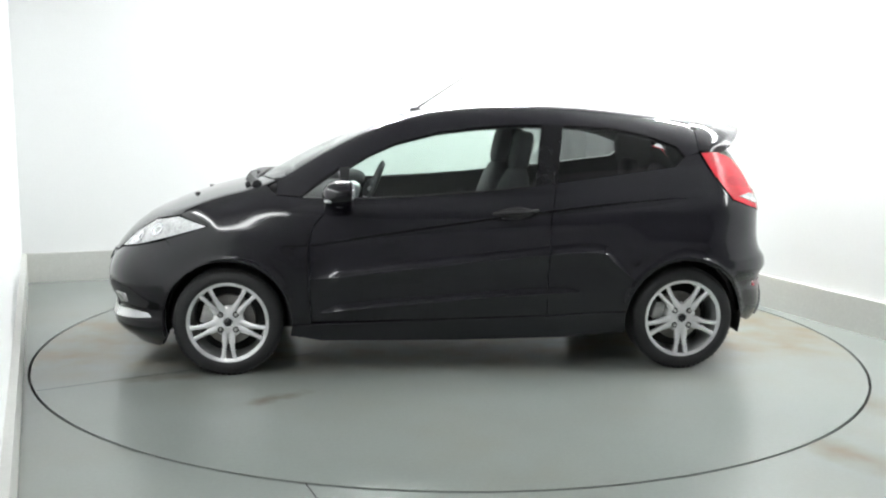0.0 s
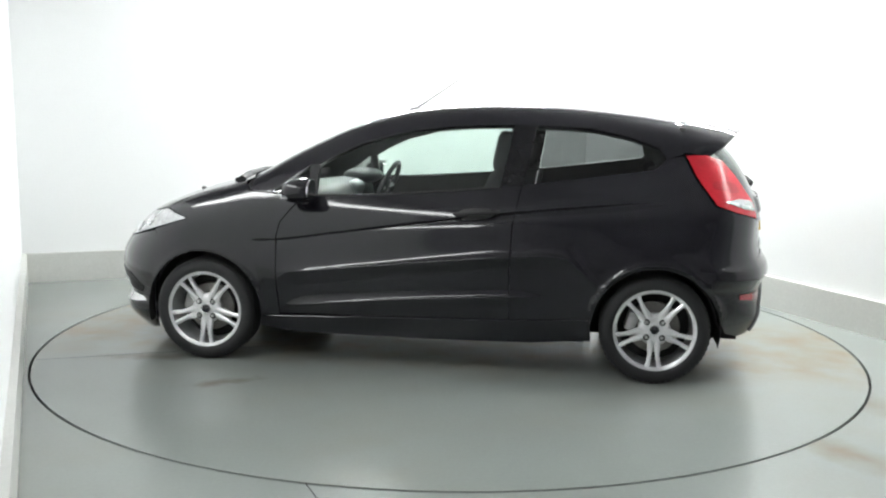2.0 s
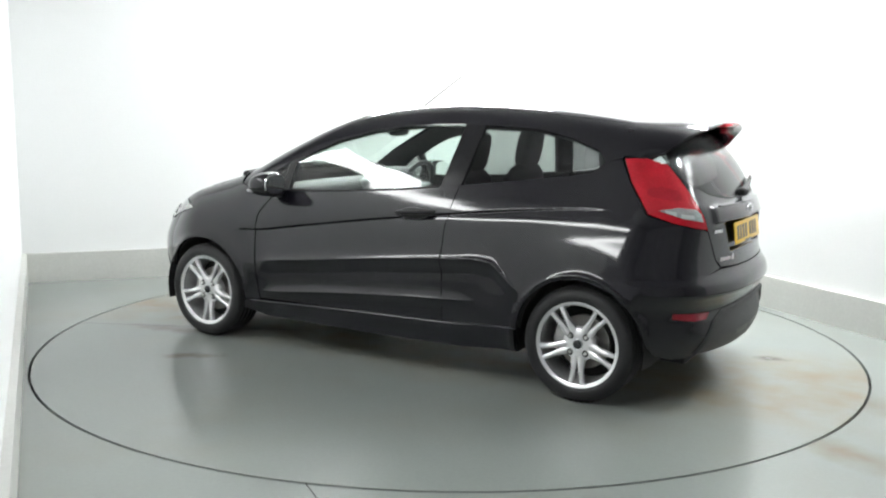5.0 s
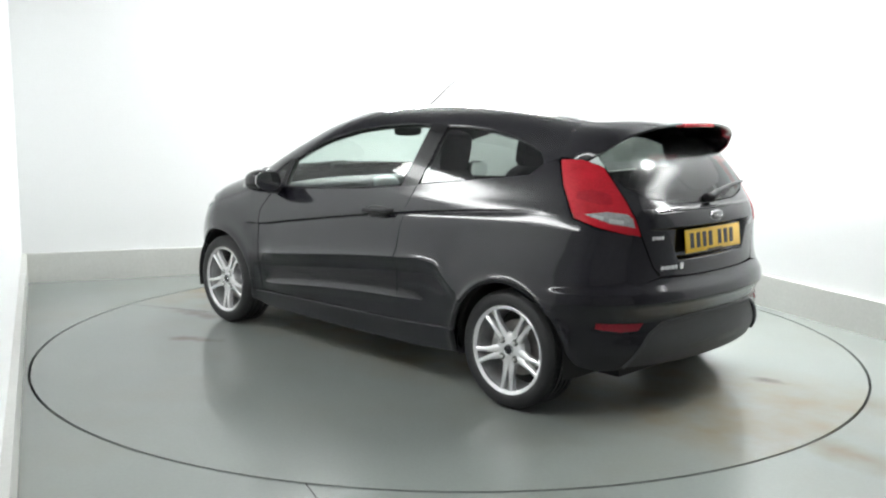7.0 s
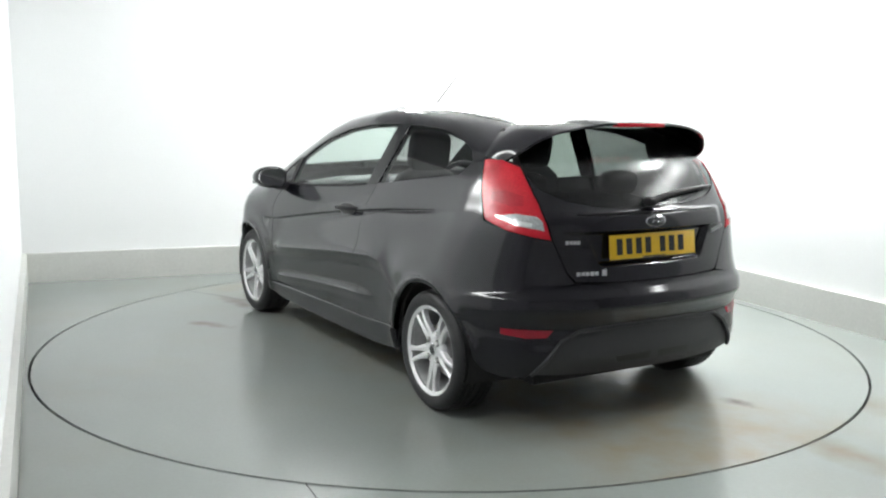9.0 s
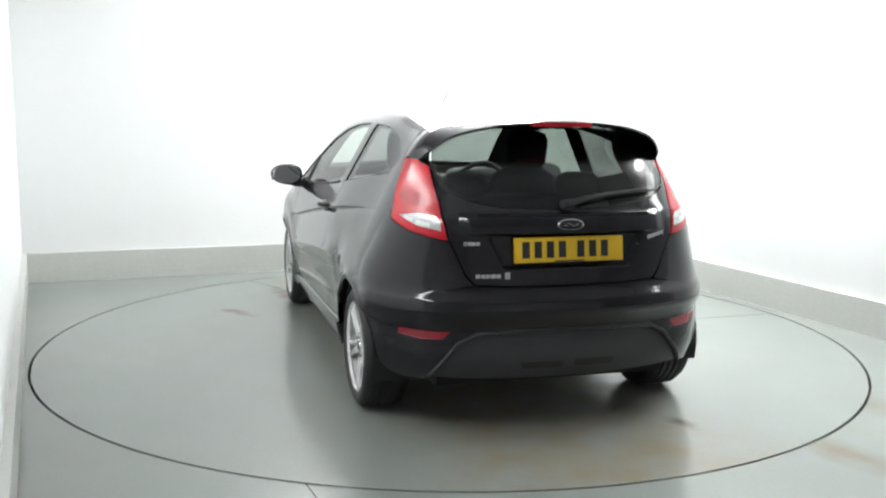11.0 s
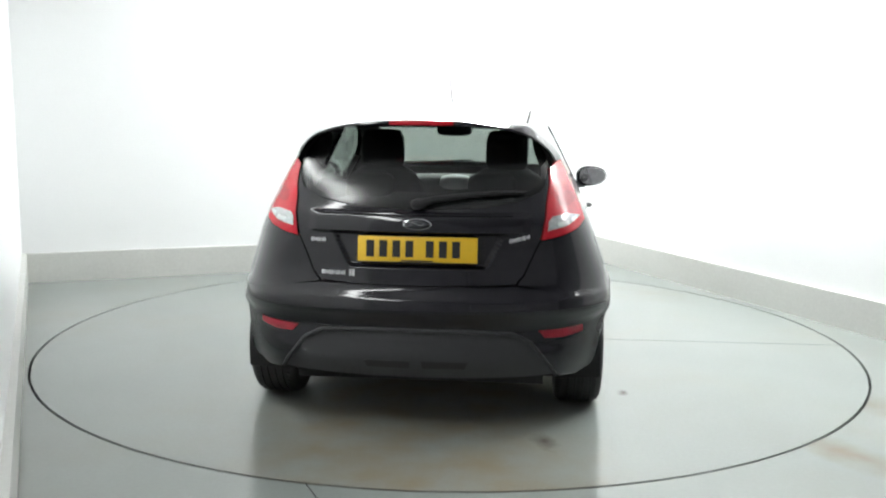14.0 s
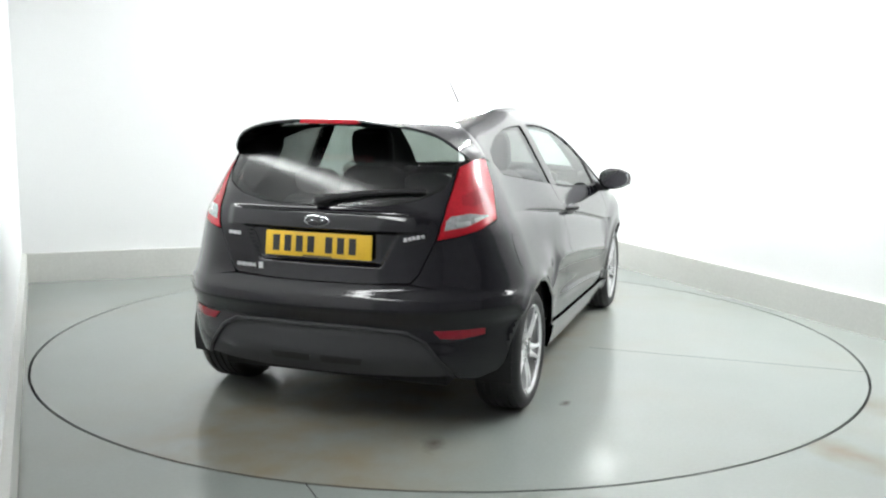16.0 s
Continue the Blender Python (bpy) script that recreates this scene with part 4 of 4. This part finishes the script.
def build_badges(car):
    """Number plate and badges; the plate's characters are plain bars."""
    def tail_frame(z):
        x = float(REAR(z))
        d = (float(REAR(z + .05)) - float(REAR(z - .05))) / .1
        return x, -math.degrees(math.atan(d))
    M = Matrix.Translation((-1.836, 0, .822)) @ Matrix.Rotation(math.radians(7), 4, "Y")
    bm = bmesh.new()
    block(bm, (-.004, -.26, -.0555), (.004, .26, .0555), Matrix(), .0035)
    pl = part("number_plate", bm, M_YELLOW, car, "yellow rear number plate with dark characters", at=M)
    for k, y in enumerate((.205, .148, .091, .034, -.054, -.111, -.168)):
        bm = bmesh.new()
        block(bm, (-.0056, y - .017, -.035), (-.0038, y + .017, .037))
        part("plate_character", bm, M_INK, pl, smooth=False)
    bm = bmesh.new()
    block(bm, (-.0056, -.07, -.0535), (-.0038, .07, -.0475))
    part("plate_footnote", bm, M_INK, pl, smooth=False)
    # oval badge
    x = float(shoot("rear", [0.0], [.932])[0][0])
    bm = bmesh.new()
    blob(bm, Matrix.Translation((x, 0, .932)) @ Matrix.Rotation(math.radians(8), 4, "Y") @ Matrix.Diagonal((.008, .062, .0265, 1)), 2.0, 32, 12)
    b = part("oval_badge", bm, M_CHROME, car, "oval chrome badge")
    bm = bmesh.new()
    blob(bm, Matrix.Translation((x - .003, 0, .932)) @ Matrix.Rotation(math.radians(8), 4, "Y") @ Matrix.Diagonal((.0075, .057, .0225, 1)), 2.0, 32, 12)
    part("badge_field", bm, M_BADGE, b, "dark oval field")
    bm = bmesh.new()
    tube(bm, [(x - .0105, y, .932 + .006 * math.sin(y * 130)) for y in np.linspace(-.036, .036, 12)], .0011, 6)
    part("badge_stroke", bm, M_CHROME, b)
    # lettering strips beside and below the plate
    def strip(name, y0, y1, z, hgt, mat, n, lean=0.0):
        bm = bmesh.new()
        wd = (y1 - y0) / n
        for k in range(n):
            y = y0 + wd * (k + .5)
            zz = z + lean * (y - y0)
            a = math.atan2(y, -(float(REAR(zz)) - AX_R))
            for half in (-1, 1):
                h = hgt * (1.0 if (k * 7 + half) % 3 else .72)
                c = (float(REAR(zz)) + .20 * y * y + .24 * y ** 4 - .003, y, zz)
                block(bm, (c[0] - .003, c[1] - abs(wd) * (.38 if half > 0 else -.08), c[2] - h / 2), (c[0] + .003, c[1] + abs(wd) * (-.08 if half > 0 else .38) , c[2] + h / 2))
        part(name, bm, mat, car, smooth=False)
    strip("engine_badge", .475, .405, .852, .016, M_LETTER, 4)
    strip("trim_badge", .425, .315, .712, .017, M_LETTER, 5)
    strip("trim_badge_letter", .300, .272, .714, .028, M_LETTER, 1)
    strip("model_badge", -.395, -.485, .862, .017, M_LETTER, 5, -.22)
    # rear wiper
    bm = bmesh.new()
    pts = [shoot("rear", rear_pts([(y, z)])[0][0:1], [z], .022)[0] for y, z in ((-.0, 1.015), (-.06, 1.035), (-.20, 1.055), (-.36, 1.068), (-.45, 1.07))]
    tube(bm, pts, [.02, .016, .012, .010, .006], 8)
    c = pts[0]
    blob(bm, Matrix.Translation(Vector(c) + Vector((.014, 0, 0))) @ Matrix.Diagonal((.03, .035, .024, 1)), 2.4, 14, 10)
    part("rear_wiper", bm, M_TRIM, car, "black rear wiper arm")


def build_cabin(car):
    def seat(y):
        bm = bmesh.new()
        blob(bm, Matrix.Translation((.02, y, .50)) @ Matrix.Rotation(-.14, 4, "Y") @ Matrix.Diagonal((.26, .25, .09, 1)), 3.5)
        st = part("front_seat", bm, M_CLOTH, car, "charcoal cloth front seat")
        bm = bmesh.new()
        blob(bm, Matrix.Translation((-.30, y, .80)) @ Matrix.Rotation(-.30, 4, "Y") @ Matrix.Diagonal((.075, .24, .31, 1)), 3.2)
        part("seat_back", bm, M_CLOTH, st)
        bm = bmesh.new()
        blob(bm, Matrix.Translation((-.395, y, 1.19)) @ Matrix.Rotation(-.2, 4, "Y") @ Matrix.Diagonal((.05, .122, .115, 1)), 5.0)
        part("headrest", bm, M_CLOTH, st)
        for d in (-.06, .06):
            bm = bmesh.new()
            tube(bm, [(-.375, y + d, 1.05), (-.39, y + d, 1.13)], .007, 8)
            part("headrest_post", bm, M_SILVER, st)
    seat(.36)
    seat(-.36)
    bm = bmesh.new()
    blob(bm, Matrix.Translation((-.86, 0, .52)) @ Matrix.Diagonal((.26, .60, .10, 1)), 4)
    rs = part("rear_seat", bm, M_CLOTH, car, "charcoal cloth rear bench")
    bm = bmesh.new()
    blob(bm, Matrix.Translation((-1.14, 0, .75)) @ Matrix.Rotation(-.35, 4, "Y") @ Matrix.Diagonal((.07, .58, .27, 1)), 4)
    part("bench_back", bm, M_CLOTH, rs)
    for y in (.30, -.30):
        bm = bmesh.new()
        blob(bm, Matrix.Translation((-1.24, y, 1.055)) @ Matrix.Rotation(-.2, 4, "Y") @ Matrix.Diagonal((.045, .12, .065, 1)), 3)
        part("rear_headrest", bm, M_CLOTH, rs)
    for s in (1, -1):
        bm = bmesh.new()
        blob(bm, Matrix.Translation((-1.36, s * .575, 1.16)) @ Matrix.Rotation(.45, 4, "Y") @ Matrix.Rotation(s * .42, 4, "X") @ Matrix.Diagonal((.13, .03, .19, 1)), 3)
        part("rear_pillar_trim", bm, M_INNER, car)
    bm = bmesh.new()
    block(bm, (-1.62, -.55, .90), (-1.26, .55, .93), Matrix(), .01)
    part("parcel_shelf", bm, M_INNER, car)
    bm = bmesh.new()
    blob(bm, Matrix.Translation((.80, 0, .84)) @ Matrix.Rotation(.12, 4, "Y") @ Matrix.Diagonal((.25, .66, .13, 1)), 3.6, 36, 16)
    d = part("dashboard", bm, M_DASH, car, "dark grey moulded dashboard")
    bm = bmesh.new()
    blob(bm, Matrix.Translation((.62, 0, .86)) @ Matrix.Rotation(-.5, 4, "Y") @ Matrix.Diagonal((.05, .13, .13, 1)), 3.2)
    part("centre_console", bm, M_SILVER, d, "silver centre console")
    bm = bmesh.new()
    blob(bm, Matrix.Translation((.62, -.36, .98)) @ Matrix.Diagonal((.12, .18, .05, 1)), 2.6)
    part("instrument_cowl", bm, M_DASH, d)
    M = Matrix.Translation((.46, -.36, .90)) @ Matrix.Rotation(math.radians(-24), 4, "Y")
    bm = bmesh.new()
    n = 40
    ring = [(0, .185 * math.cos(2 * math.pi * k / n), .185 * math.sin(2 * math.pi * k / n)) for k in range(n + 1)]
    tube(bm, [M @ Vector(p) for p in ring], .016, 10)
    sw = part("steering_wheel", bm, M_DASH, car, "black three-spoke steering wheel")
    bm = bmesh.new()
    blob(bm, M @ Matrix.Translation((.02, 0, 0)) @ Matrix.Diagonal((.03, .075, .06, 1)), 2.6)
    part("airbag_cover", bm, M_DASH, sw)
    bm = bmesh.new()
    for e in ((0, .18, .01), (0, -.18, .01), (0, 0, -.18)):
        tube(bm, [M @ Vector((.02, 0, 0)), M @ Vector(e)], [.022, .012], 8)
    part("wheel_spokes", bm, M_SILVER, sw)
    bm = bmesh.new()
    blob(bm, Matrix.Translation((.36, 0, 1.285)) @ Matrix.Diagonal((.018, .115, .035, 1)), 3)
    part("interior_mirror", bm, M_TRIM, car)
    bm = bmesh.new()
    block(bm, (-.75, -.035, .34), (.6, .035, .52), Matrix(), .02)
    part("tunnel_console", bm, M_DASH, car)


def build_car():
    car = new("car")
    tagged(car, "glossy black three-door hatchback on silver alloy wheels", "car")
    build_body(car)
    build_spoiler(car)
    build_mirrors(car)
    build_badges(car)
    build_cabin(car)
    w = build_wheel(car)
    w.matrix_basis = pose(WHEELS[0], .735, WR)
    copy_thing(w, pose(WHEELS[1], .735, WR))
    copy_thing(w, pose(WHEELS[0], -.735, WR, 0, 0, 180))
    copy_thing(w, pose(WHEELS[1], -.735, WR, 0, 0, 180))
    return car


build_studio()
turntable = build_turntable()
car_thing = build_car()


def motions():
    # the disc turns at an even pace and carries the car
    walk(turntable, [(t, pose(0, 0, 0, 0, 0, a)) for t, a in TURN])
    walk(car_thing, [(t, pose(0, 0, 0, 0, 0, a) @ pose(.0263, .0089, .002)) for t, a in TURN])


motions()
